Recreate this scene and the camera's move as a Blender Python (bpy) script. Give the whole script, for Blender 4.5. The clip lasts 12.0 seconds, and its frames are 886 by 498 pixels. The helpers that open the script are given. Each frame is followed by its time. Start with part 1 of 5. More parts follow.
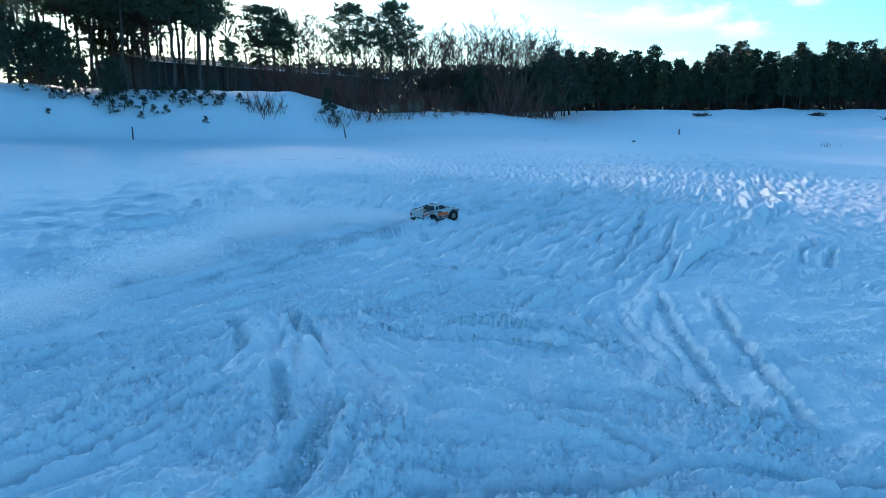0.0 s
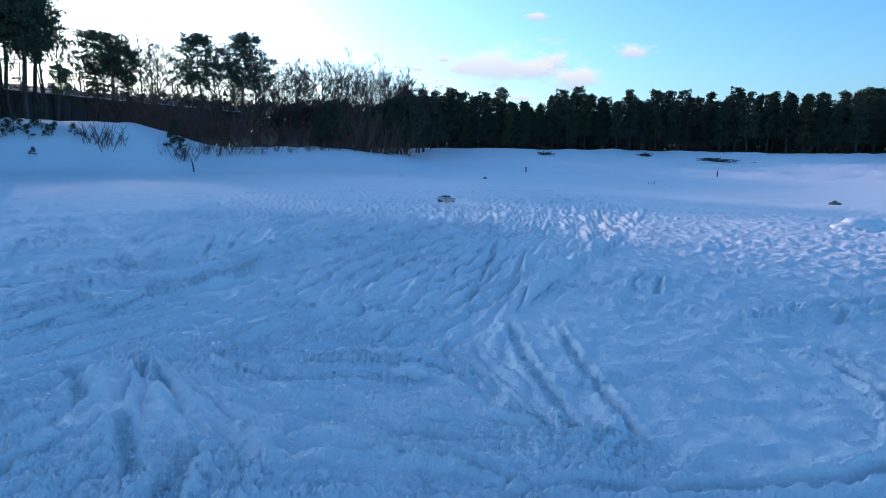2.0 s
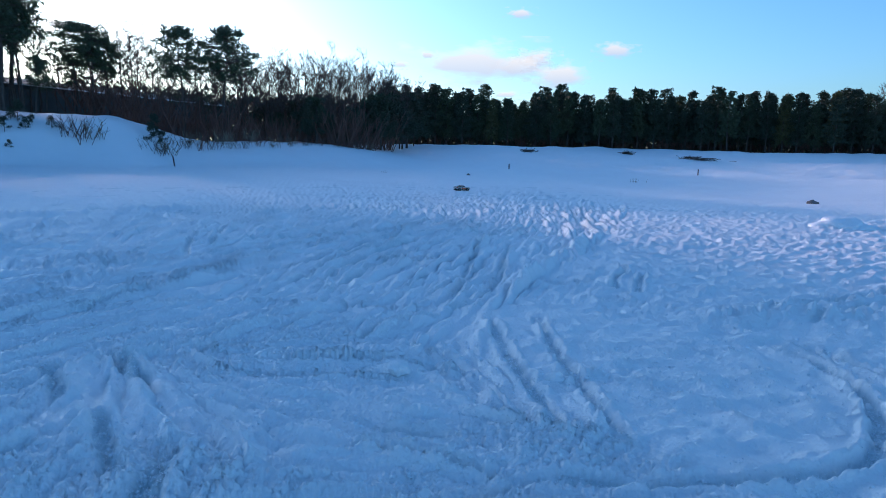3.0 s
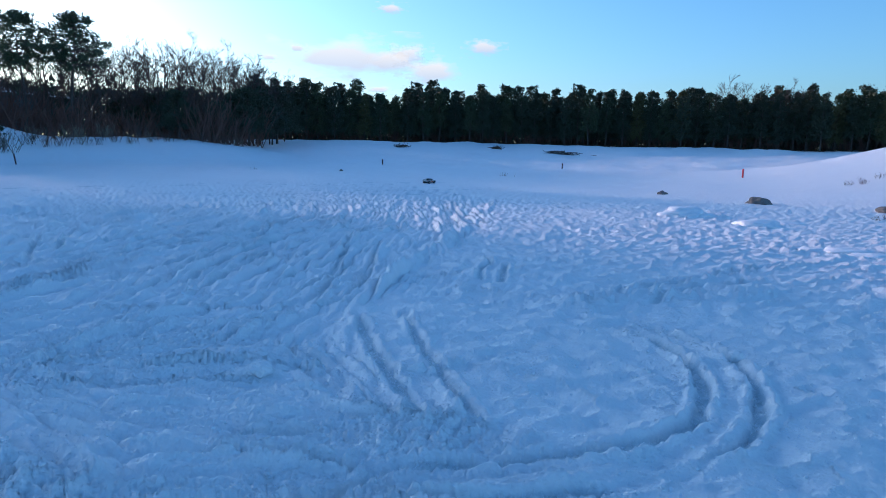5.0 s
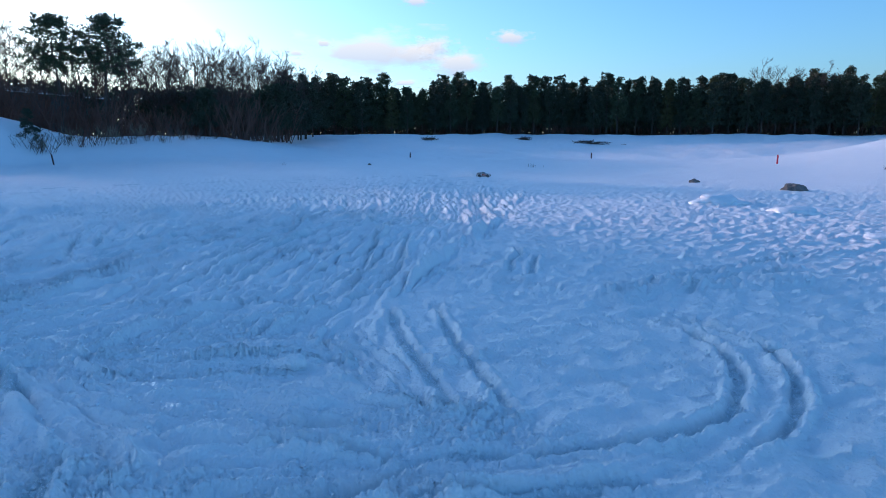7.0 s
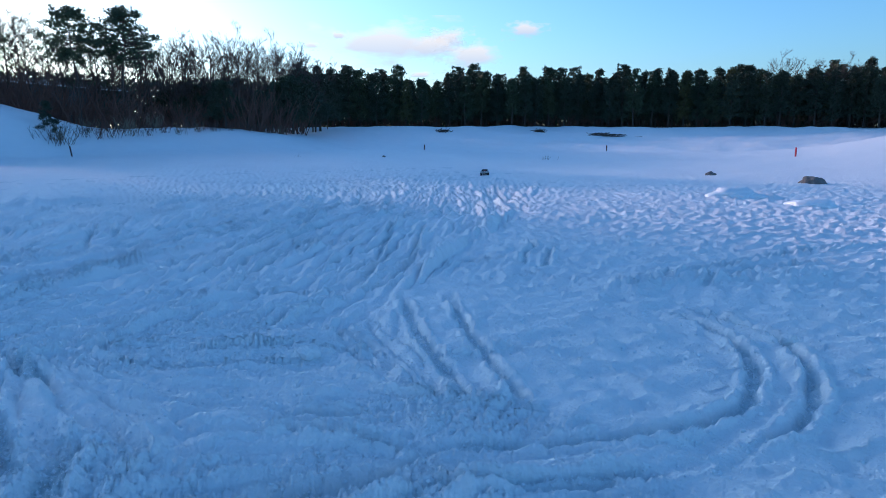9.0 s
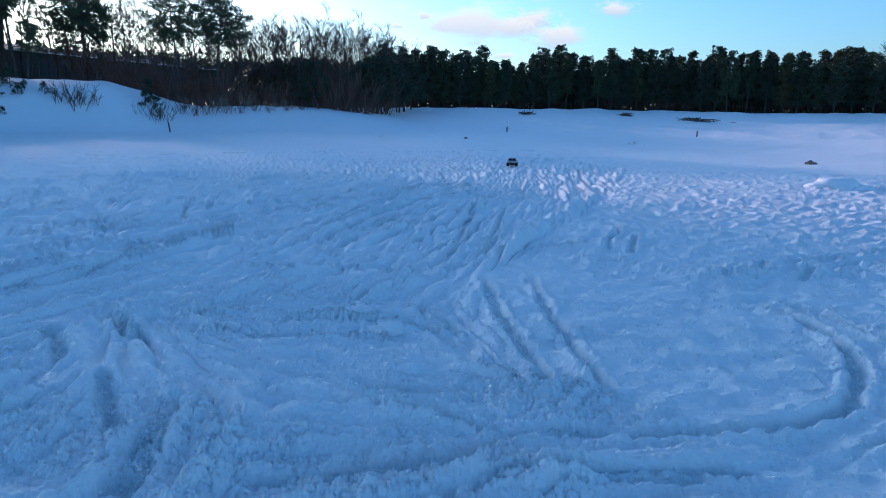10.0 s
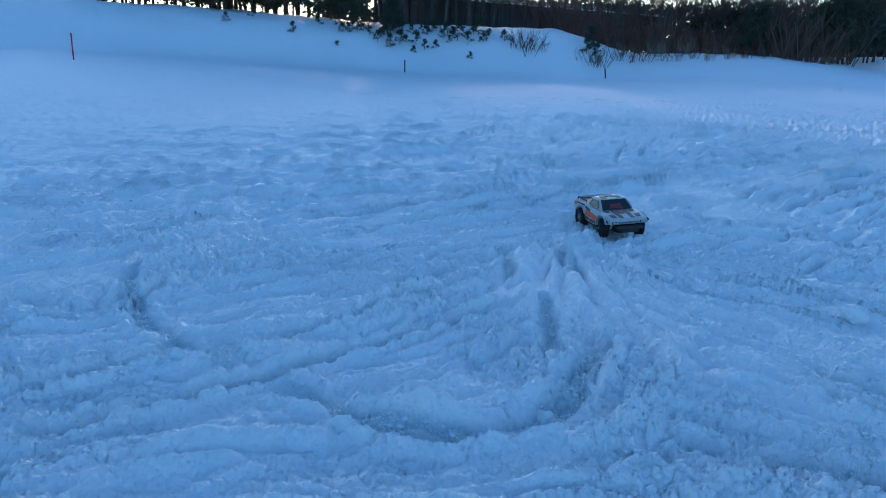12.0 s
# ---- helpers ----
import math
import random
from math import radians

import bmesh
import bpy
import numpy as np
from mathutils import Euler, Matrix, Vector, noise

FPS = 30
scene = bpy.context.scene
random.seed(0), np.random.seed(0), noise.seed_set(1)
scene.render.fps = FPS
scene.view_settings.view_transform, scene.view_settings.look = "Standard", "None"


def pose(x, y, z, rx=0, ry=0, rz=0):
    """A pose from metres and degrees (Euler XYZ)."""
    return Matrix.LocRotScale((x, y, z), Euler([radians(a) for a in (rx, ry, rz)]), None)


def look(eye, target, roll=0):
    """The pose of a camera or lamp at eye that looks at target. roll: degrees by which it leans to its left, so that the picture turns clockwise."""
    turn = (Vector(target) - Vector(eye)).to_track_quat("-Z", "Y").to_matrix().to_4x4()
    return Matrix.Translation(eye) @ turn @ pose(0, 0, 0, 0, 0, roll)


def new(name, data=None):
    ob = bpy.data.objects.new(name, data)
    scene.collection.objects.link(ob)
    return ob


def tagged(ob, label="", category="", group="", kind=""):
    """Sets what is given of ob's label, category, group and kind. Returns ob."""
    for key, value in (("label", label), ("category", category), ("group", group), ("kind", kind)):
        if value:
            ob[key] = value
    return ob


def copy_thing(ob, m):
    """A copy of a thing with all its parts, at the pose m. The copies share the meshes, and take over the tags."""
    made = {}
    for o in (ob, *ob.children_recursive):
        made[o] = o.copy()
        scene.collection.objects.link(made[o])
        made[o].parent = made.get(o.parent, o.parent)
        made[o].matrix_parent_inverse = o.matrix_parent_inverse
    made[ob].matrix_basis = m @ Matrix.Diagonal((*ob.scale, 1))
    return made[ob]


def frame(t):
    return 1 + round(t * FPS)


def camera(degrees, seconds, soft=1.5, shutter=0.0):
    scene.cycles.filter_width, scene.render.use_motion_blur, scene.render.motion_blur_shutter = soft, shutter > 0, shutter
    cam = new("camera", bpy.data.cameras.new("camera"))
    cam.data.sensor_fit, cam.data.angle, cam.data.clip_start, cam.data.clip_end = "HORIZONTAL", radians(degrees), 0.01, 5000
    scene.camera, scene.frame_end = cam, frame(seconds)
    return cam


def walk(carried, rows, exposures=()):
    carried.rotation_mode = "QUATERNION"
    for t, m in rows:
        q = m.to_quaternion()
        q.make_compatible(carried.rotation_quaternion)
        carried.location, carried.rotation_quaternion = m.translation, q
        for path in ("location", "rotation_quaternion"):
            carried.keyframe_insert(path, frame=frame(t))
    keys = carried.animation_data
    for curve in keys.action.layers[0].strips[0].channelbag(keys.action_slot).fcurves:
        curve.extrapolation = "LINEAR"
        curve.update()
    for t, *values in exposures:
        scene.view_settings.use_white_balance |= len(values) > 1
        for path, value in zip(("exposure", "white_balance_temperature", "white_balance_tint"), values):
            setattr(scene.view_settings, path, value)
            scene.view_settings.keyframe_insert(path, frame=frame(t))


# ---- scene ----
# ---- the camera: a phone held at head height by someone who turns on the spot ----
cam = camera(66.4, 12.0, soft=0.7)
ROWS = [
    (0.0, -0.008, 0.134, 1.616, 78.68, 0.12, -0.08),
    (0.5, 0.018, 0.048, 1.647, 80.87, -0.90, -12.34),
    (1.0, 0.016, 0.028, 1.653, 81.54, -0.15, -16.15),
    (1.5, -0.006, 0.056, 1.643, 82.04, -0.42, -13.47),
    (2.0, -0.012, 0.048, 1.641, 81.70, -0.80, -12.06),
    (2.5, -0.013, 0.045, 1.648, 81.14, -0.78, -12.11),
    (3.0, -0.016, 0.052, 1.643, 81.42, -1.31, -13.46),
    (3.5, 0.001, 0.071, 1.638, 81.11, -1.52, -16.28),
    (5.5, 0.085, -0.097, 1.670, 81.38, -1.09, -24.70),
    (6.0, 0.075, -0.099, 1.666, 81.59, -0.90, -23.86),
    (6.5, 0.066, -0.083, 1.658, 81.19, -0.82, -22.11),
    (7.0, 0.066, -0.071, 1.666, 80.58, 0.04, -21.67),
    (9.0, 0.063, -0.080, 1.658, 79.94, -0.00, -20.47),
    (9.5, 0.040, -0.063, 1.654, 79.52, -0.60, -18.15),
    (10.0, 0.016, -0.041, 1.642, 78.40, -0.84, -13.63),
    (10.5, 0.001, -0.025, 1.639, 77.30, -0.81, -10.07),
    (11.0, -0.013, -0.023, 1.634, 76.33, -0.70, -7.20),
    (11.5, -0.128, 0.025, 1.613, 75.29, -1.42, 3.05),
    (12.0, -0.237, 0.077, 1.581, 73.56, -1.38, 20.93),
]
WB = [(0.0, 1.09, 5300, -14), (1.0, 0.80, 5350, -2), (3.5, 0.67, 5300, 2), (9.0, 0.67, 5300, 2), (11.0, 0.77, 5350, 0), (12.0, 0.94, 5450, 0)]
walk(cam, [(t, pose(x, y, z, rx, ry, rz)) for t, x, y, z, rx, ry, rz in ROWS], exposures=WB)

# ---- sky and sun: low sun behind the pines, field in their shade ----
SUN_AZ, SUN_EL = -25.0, 12.0
world = bpy.data.worlds.new("winter_sky")
scene.world = world
world.use_nodes = True
wn, wl = world.node_tree.nodes, world.node_tree.links
sky = wn.new("ShaderNodeTexSky")
sky.sky_type, sky.sun_disc = "NISHITA", False
sky.sun_elevation, sky.sun_rotation = radians(SUN_EL), radians(SUN_AZ)
sky.air_density, sky.dust_density, sky.ozone_density = 1.0, 1.4, 4.4
wl.new(sky.outputs[0], wn["Background"].inputs[0])
wn["Background"].inputs[1].default_value = 0.15
sun_data = bpy.data.lights.new("sun", "SUN")
sun_data.energy, sun_data.angle, sun_data.color = 2.0, radians(3.5), (1.0, 0.62, 0.52)
sun = new("sun", sun_data)
sa, se = radians(SUN_AZ), radians(SUN_EL)
sun.matrix_world = look((0, 0, 50), (-math.sin(sa) * 50, -math.cos(sa) * 50, 50 - math.tan(se) * 50))


# ---- small helpers ----
def part(name, data, material, parent=None, label=""):
    if isinstance(data, bmesh.types.BMesh):
        me = bpy.data.meshes.new(name)
        data.to_mesh(me)
        data.free()
    else:
        me = data
    if material and not me.materials:
        me.materials.append(material)
    ob = new(name, me)
    ob.parent = parent
    if label:
        tagged(ob, label)
    return ob


def soft(ob):
    ob.data.polygons.foreach_set("use_smooth", [True] * len(ob.data.polygons))
    return ob


class Build:
    """Gathers corners and faces of one mesh."""

    def __init__(self):
        self.v, self.f = [], []

    def tube(self, a, b, ra, rb, n=4):
        a, b = Vector(a), Vector(b)
        d = (b - a).normalized()
        u = d.orthogonal().normalized()
        w = d.cross(u)
        k = len(self.v)
        for c, r in ((a, ra), (b, rb)):
            for i in range(n):
                an = 2 * math.pi * i / n
                self.v.append(c + (u * math.cos(an) + w * math.sin(an)) * r)
        for i in range(n):
            j = (i + 1) % n
            self.f.append((k + i, k + j, k + n + j, k + n + i))

    def blade(self, c, d, w, size):
        k = len(self.v)
        self.v += [c - w * size * 0.35, c + w * size * 0.35, c + d * size]
        self.f.append((k, k + 1, k + 2))

    def clump(self, rng, c, rx, rz, n, size, thin=0.35):
        for _ in range(n):
            p = Vector((rng.gauss(0, 1), rng.gauss(0, 1), rng.gauss(0, 1))).normalized()
            q = p * rng.uniform(0.25, 1.0)
            at = Vector((c[0] + q.x * rx, c[1] + q.y * rx, c[2] + q.z * rz))
            d = (p + Vector((rng.gauss(0, 0.6), rng.gauss(0, 0.6), rng.gauss(0.25, 0.5)))).normalized()
            w = d.orthogonal().normalized()
            w = (w * math.cos(rng.uniform(0, 3.1)) + d.cross(w) * math.sin(rng.uniform(0, 3.1))).normalized()
            self.blade(at, d, w * thin / 0.35, size * rng.uniform(0.6, 1.4))

    def mesh(self, name):
        me = bpy.data.meshes.new(name)
        me.from_pydata([tuple(v) for v in self.v], [], self.f)
        return me


def box(bm, x0, x1, y0, y1, z0, z1):
    m = Matrix.Translation(((x0 + x1) / 2, (y0 + y1) / 2, (z0 + z1) / 2)) @ Matrix.Diagonal((x1 - x0, y1 - y0, z1 - z0, 1))
    return bmesh.ops.create_cube(bm, size=1, matrix=m)["verts"]


# ---- materials ----
def material(name, colour, rough=0.6, metal=0.0, vary=0.0, scale=8.0, bump=0.0, bump_scale=30.0, bump_depth=0.01):
    m = bpy.data.materials.new(name)
    m.use_nodes = True
    n, l = m.node_tree.nodes, m.node_tree.links
    p = n["Principled BSDF"]
    p.inputs["Base Color"].default_value = (*colour, 1)
    p.inputs["Roughness"].default_value = rough
    p.inputs["Metallic"].default_value = metal
    co = n.new("ShaderNodeTexCoord")
    if vary:
        big, fine = n.new("ShaderNodeTexNoise"), n.new("ShaderNodeTexNoise")
        big.inputs["Scale"].default_value, fine.inputs["Scale"].default_value = scale, scale * 9
        add = n.new("ShaderNodeMath")
        add.operation = "ADD"
        l.new(co.outputs["Object"], big.inputs["Vector"])
        l.new(co.outputs["Object"], fine.inputs["Vector"])
        l.new(big.outputs["Fac"], add.inputs[0])
        l.new(fine.outputs["Fac"], add.inputs[1])
        ramp = n.new("ShaderNodeMapRange")
        ramp.inputs[1].default_value, ramp.inputs[2].default_value = 0.7, 1.3
        ramp.inputs[3].default_value, ramp.inputs[4].default_value = 1 - vary, 1 + vary
        l.new(add.outputs[0], ramp.inputs[0])
        hsv = n.new("ShaderNodeHueSaturation")
        hsv.inputs["Color"].default_value = (*colour, 1)
        l.new(ramp.outputs[0], hsv.inputs["Value"])
        l.new(hsv.outputs[0], p.inputs["Base Color"])
    if bump:
        t, b = n.new("ShaderNodeTexNoise"), n.new("ShaderNodeBump")
        t.inputs["Scale"].default_value = bump_scale
        b.inputs["Strength"].default_value, b.inputs["Distance"].default_value = bump, bump_depth
        l.new(co.outputs["Object"], t.inputs["Vector"])
        l.new(t.outputs["Fac"], b.inputs["Height"])
        l.new(b.outputs["Normal"], p.inputs["Normal"])
    return m


def leaf_material(name, colour, other):
    """Foliage whose tint differs from blade to blade and from tree to tree."""
    m = material(name, colour, 0.65)
    n, l = m.node_tree.nodes, m.node_tree.links
    geo, info, add, mix = n.new("ShaderNodeNewGeometry"), n.new("ShaderNodeObjectInfo"), n.new("ShaderNodeMath"), n.new("ShaderNodeMix")
    mix.data_type = "RGBA"
    mix.inputs[6].default_value, mix.inputs[7].default_value = (*colour, 1), (*other, 1)
    add.operation = "MULTIPLY_ADD"
    add.inputs[1].default_value = 0.55
    l.new(geo.outputs["Random Per Island"], add.inputs[0])
    half = n.new("ShaderNodeMath")
    half.operation = "MULTIPLY"
    half.inputs[1].default_value = 0.45
    l.new(info.outputs["Random"], half.inputs[0])
    l.new(half.outputs[0], add.inputs[2])
    l.new(add.outputs[0], mix.inputs[0])
    l.new(mix.outputs[2], n["Principled BSDF"].inputs["Base Color"])
    return m


def snow_material():
    m = bpy.data.materials.new("snow")
    m.use_nodes = True
    n, l = m.node_tree.nodes, m.node_tree.links
    p = n["Principled BSDF"]
    co = n.new("ShaderNodeTexCoord")
    attr = n.new("ShaderNodeAttribute")
    attr.attribute_name = "packed"
    big = n.new("ShaderNodeTexNoise")
    big.inputs["Scale"].default_value, big.inputs["Detail"].default_value = 1.3, 6
    l.new(co.outputs["Object"], big.inputs["Vector"])
    clean = n.new("ShaderNodeMix")
    clean.data_type = "RGBA"
    clean.inputs[6].default_value, clean.inputs[7].default_value = (0.86, 0.87, 0.88, 1), (0.91, 0.915, 0.92, 1)
    l.new(big.outputs["Fac"], clean.inputs[0])
    icy = n.new("ShaderNodeMix")
    icy.data_type = "RGBA"
    icy.inputs[7].default_value = (0.46, 0.55, 0.58, 1)
    grit = n.new("ShaderNodeTexNoise")
    grit.inputs["Scale"].default_value, grit.inputs["Detail"].default_value = 28, 4
    l.new(co.outputs["Object"], grit.inputs["Vector"])
    mask = n.new("ShaderNodeMath")
    mask.operation = "MULTIPLY"
    l.new(attr.outputs["Fac"], mask.inputs[0])
    l.new(grit.outputs["Fac"], mask.inputs[1])
    l.new(mask.outputs[0], icy.inputs[0])
    l.new(clean.outputs[2], icy.inputs[6])
    l.new(icy.outputs[2], p.inputs["Base Color"])
    p.inputs["Roughness"].default_value = 0.55
    p.inputs["Specular IOR Level"].default_value = 0.3
    grain, lump, b1, b2 = n.new("ShaderNodeTexNoise"), n.new("ShaderNodeTexVoronoi"), n.new("ShaderNodeBump"), n.new("ShaderNodeBump")
    grain.inputs["Scale"].default_value, grain.inputs["Detail"].default_value = 60, 6
    grain.inputs["Roughness"].default_value = 0.65
    lump.inputs["Scale"].default_value = 42
    lump.feature = "SMOOTH_F1"
    l.new(co.outputs["Object"], grain.inputs["Vector"])
    l.new(co.outputs["Object"], lump.inputs["Vector"])
    b1.inputs["Strength"].default_value, b1.inputs["Distance"].default_value = 0.8, 0.012
    b2.inputs["Strength"].default_value, b2.inputs["Distance"].default_value = 0.8, 0.011
    b2.invert = True
    l.new(grain.outputs["Fac"], b1.inputs["Height"])
    l.new(lump.outputs["Distance"], b2.inputs["Height"])
    l.new(b1.outputs["Normal"], b2.inputs["Normal"])
    l.new(b2.outputs["Normal"], p.inputs["Normal"])
    return m


SNOW = snow_material()
CLUMP_SNOW = material("snow_clump", (0.86, 0.88, 0.9), 0.6, vary=0.04, scale=3, bump=0.5, bump_scale=25, bump_depth=0.02)
PINE = leaf_material("pine_needles", (0.030, 0.048, 0.022), (0.070, 0.080, 0.030))
OLIVE = leaf_material("olive_needles", (0.060, 0.068, 0.022), (0.11, 0.095, 0.030))
DARK = leaf_material("deep_needles", (0.022, 0.034, 0.018), (0.045, 0.055, 0.024))
BARK = material("pine_bark", (0.075, 0.058, 0.046), 0.9, vary=0.35, scale=3, bump=0.6, bump_scale=14, bump_depth=0.03)
TWIG = material("bare_twigs", (0.085, 0.060, 0.048), 0.9, vary=0.25, scale=2)
BRUSH = material("russet_brush", (0.13, 0.068, 0.048), 0.9, vary=0.3, scale=2)
REED = material("dry_reed", (0.20, 0.16, 0.11), 0.9, vary=0.3, scale=6)
CRUMB = material("snow_crumb", (0.84, 0.87, 0.90), 0.7, vary=0.06, scale=3)
STONE = material("boulder_stone", (0.16, 0.15, 0.14), 0.9, vary=0.4, scale=2.5, bump=0.8, bump_scale=9, bump_depth=0.05)
METAL = material("grey_sheet_metal", (0.075, 0.08, 0.075), 0.6, 0.2, vary=0.15, scale=0.6)
RIB = material("sheet_metal_rib", (0.06, 0.065, 0.06), 0.6, 0.2, vary=0.15, scale=0.8)
ROOF = material("dull_roof_sheet", (0.11, 0.105, 0.10), 0.7, 0.1, vary=0.2, scale=0.5)
STAKE_RED = material("red_stake_paint", (0.55, 0.03, 0.05), 0.6, vary=0.2, scale=12)
STAKE_DARK = material("weathered_stake_wood", (0.09, 0.05, 0.05), 0.85, vary=0.3, scale=12)
WHITE = material("white_body_paint", (0.50, 0.51, 0.50), 0.35, vary=0.06, scale=14)
BLACK = material("black_plastic", (0.016, 0.016, 0.018), 0.55, vary=0.2, scale=20)
RUBBER = material("tyre_rubber", (0.014, 0.014, 0.014), 0.85, vary=0.25, scale=30)
ORANGE = material("orange_decal", (0.62, 0.11, 0.025), 0.4, vary=0.1, scale=20)
DRED = material("red_decal", (0.20, 0.03, 0.03), 0.4, vary=0.1, scale=20)
DECAL = material("black_decal", (0.02, 0.02, 0.022), 0.4)
GLASS = material("smoked_window", (0.02, 0.025, 0.03), 0.12)
LENS = material("lamp_lens", (0.45, 0.5, 0.55), 0.15)
ALLOY = material("dull_alloy", (0.35, 0.35, 0.36), 0.4, 0.8)


# ---- ground ----
def hashed(ix, iy, seed):
    h = (ix.astype(np.int64) * 374761393 + iy.astype(np.int64) * 668265263 + seed * 974634777) & 0x7FFFFFFF
    h = ((h ^ (h >> 13)) * 1274126177) & 0x7FFFFFFF
    return ((h ^ (h >> 16)) & 0xFFFF) / 65535.0


def value_noise(x, y, seed):
    ix, iy = np.floor(x), np.floor(y)
    fx, fy = x - ix, y - iy
    u, v = fx * fx * fx * (fx * (fx * 6 - 15) + 10), fy * fy * fy * (fy * (fy * 6 - 15) + 10)
    a, b = hashed(ix, iy, seed), hashed(ix + 1, iy, seed)
    c, d = hashed(ix, iy + 1, seed), hashed(ix + 1, iy + 1, seed)
    return (a * (1 - u) + b * u) * (1 - v) + (c * (1 - u) + d * u) * v


def fbm(x, y, size, octaves, seed, gain=0.5):
    """Noise about -1 to 1 whose largest lumps are size metres across."""
    total, amp, norm = 0, 1.0, 0.0
    ca, sn = math.cos(0.6), math.sin(0.6)
    px, py = x / size, y / size
    for k in range(octaves):
        total = total + amp * (value_noise(px + 17.3 * k, py - 9.1 * k, seed + k) * 2 - 1)
        norm += amp
        amp *= gain
        px, py = (px * ca - py * sn) * 2.03, (px * sn + py * ca) * 2.03
    return total / norm


def ease(a, b, x):
    t = np.clip((x - a) / (b - a), 0, 1)
    return t * t * (3 - 2 * t)


# The field falls away gently from the camera and rises again before the bank
DIP_R = np.arange(0, 95, 0.25)
DIP_Z = np.interp(DIP_R, [0, 3, 8, 14, 20, 28, 34, 40, 48, 56, 64, 90], [0, 0, -0.1, -0.24, -0.38, -0.56, -0.68, -0.71, -0.62, -0.44, -0.3, -0.22])
DIP_Z = np.convolve(np.pad(DIP_Z, 16, "edge"), np.ones(33) / 33, "valid")


def land(x, y):
    """Broad shape: flat field, bank under the pines, low rise before the wood, knoll beyond the boulders."""
    x, y = np.asarray(x, float), np.asarray(y, float)
    r = np.hypot(x, y) + 1e-6
    az = np.degrees(np.arctan2(x, y))
    wob = fbm(x, y, 9.0, 3, 40)
    bank = ease(57, 66, r + wob * 1.6) * (2.25 * (1 - ease(-13, -5.5, az + 0.8 * wob)) + 0.25 * wob)
    rise = ease(57, 72, r) * 1.85 * (1 - ease(3, 13, az)) + ease(60, 104, r) * 2.0 * ease(3, 13, az)
    left = ease(20, 50, -az) * ease(8, 50, r) * 1.2
    knoll = 4.4 * np.exp(-((x - 50) ** 2 + (y - 21) ** 2) / (2 * 9.5 ** 2))
    swell = 0.09 * fbm(x, y, 5.0, 2, 41) * ease(5, 12, r)
    hump = 0.26 * np.exp(-((r - 96) / 4.5) ** 2) * ease(10, 14, az) * (0.5 + wob)
    dip = np.interp(r, DIP_R, DIP_Z)
    return bank + rise + left + knoll + swell + hump + dip


def spline(points, step=0.05):
    """Even samples along a smooth curve through a few points."""
    p = [Vector(q) for q in points]
    p = [p[0] * 2 - p[1]] + p + [p[-1] * 2 - p[-2]]
    out = []
    for i in range(1, len(p) - 2):
        n = max(2, int((p[i + 1] - p[i]).length / step))
        for k in range(n):
            t = k / n
            out.append(0.5 * ((2 * p[i]) + (p[i + 1] - p[i - 1]) * t + (2 * p[i - 1] - 5 * p[i] + 4 * p[i + 1] - p[i + 2]) * t * t
                              + (3 * p[i] - p[i - 1] - 3 * p[i + 1] + p[i + 2]) * t ** 3))
    return np.array([(v.x, v.y) for v in out])


RUTS, RIDGES = [], []


def rut(way, half, depth, berm):
    """A wheel rut through a few way points: half width, depth, height of the berms."""
    RUTS.append((way, half, depth, berm))


def ridge(way, half, high):
    """A thrown-up ridge of loose snow."""
    RIDGES.append((way, half, high))


rut([(-1.65, 11.14), (-1.29, 11.7), (-0.65, 12.41), (0.22, 12.9), (1.23, 13.63), (2.53, 15.11), (3.58, 15.93)], 0.09, 0.05, 0.04)
rut([(-1.48, 9.96), (-0.91, 10.74), (-0.21, 11.52), (0.48, 12.45), (1.58, 13.98), (2.97, 16.17), (4.41, 18.28)], 0.09, 0.05, 0.04)
rut([(-0.94, 8.98), (-0.43, 9.5), (0.18, 10.39), (0.87, 11.62), (1.66, 12.9), (2.79, 14.5), (4.1, 15.8)], 0.09, 0.05, 0.04)
rut([(-0.52, 7.88), (-0.09, 8.4), (0.29, 9.32), (0.71, 10.45), (1.25, 11.83), (1.92, 12.59), (3.05, 13.51), (4.27, 14.47)], 0.09, 0.05, 0.04)
rut([(0.39, 8.38), (0.73, 9.61), (1.34, 11.01), (1.98, 11.71), (2.81, 11.95)], 0.09, 0.05, 0.04)
rut([(0.46, 7.95), (0.81, 8.81), (1.25, 9.64), (2.06, 10.6), (2.86, 11.31)], 0.09, 0.05, 0.04)
rut([(1.3, 7.97), (1.69, 8.65), (2.27, 9.58), (2.98, 10.64), (3.67, 11.99)], 0.09, 0.05, 0.04)
rut([(1.6, 7.5), (2.36, 8.93), (3.15, 10.9), (3.67, 12.38), (4.79, 15.07)], 0.09, 0.05, 0.04)
rut([(1.84, 7.42), (2.74, 9.43), (3.32, 10.83)], 0.09, 0.05, 0.04)
rut([(2.21, 7.29), (2.87, 8.77), (3.96, 11.54), (4.44, 12.62)], 0.09, 0.05, 0.04)
rut([(-0.86, 6.2), (-0.56, 6.54), (-0.12, 7.03), (0.29, 7.25), (0.61, 7.9)], 0.09, 0.05, 0.04)
rut([(-0.11, 6.27), (0.22, 6.65), (0.54, 7.02), (0.99, 7.57)], 0.09, 0.05, 0.04)
rut([(-0.57, 6.18), (-0.26, 6.62), (-0.02, 6.86)], 0.09, 0.05, 0.04)
rut([(0.64, 5.87), (0.87, 6.18), (1.18, 6.51), (1.57, 6.75)], 0.09, 0.05, 0.04)
rut([(4.41, 18.28), (5.31, 21.69), (5.67, 26.93)], 0.09, 0.05, 0.04)
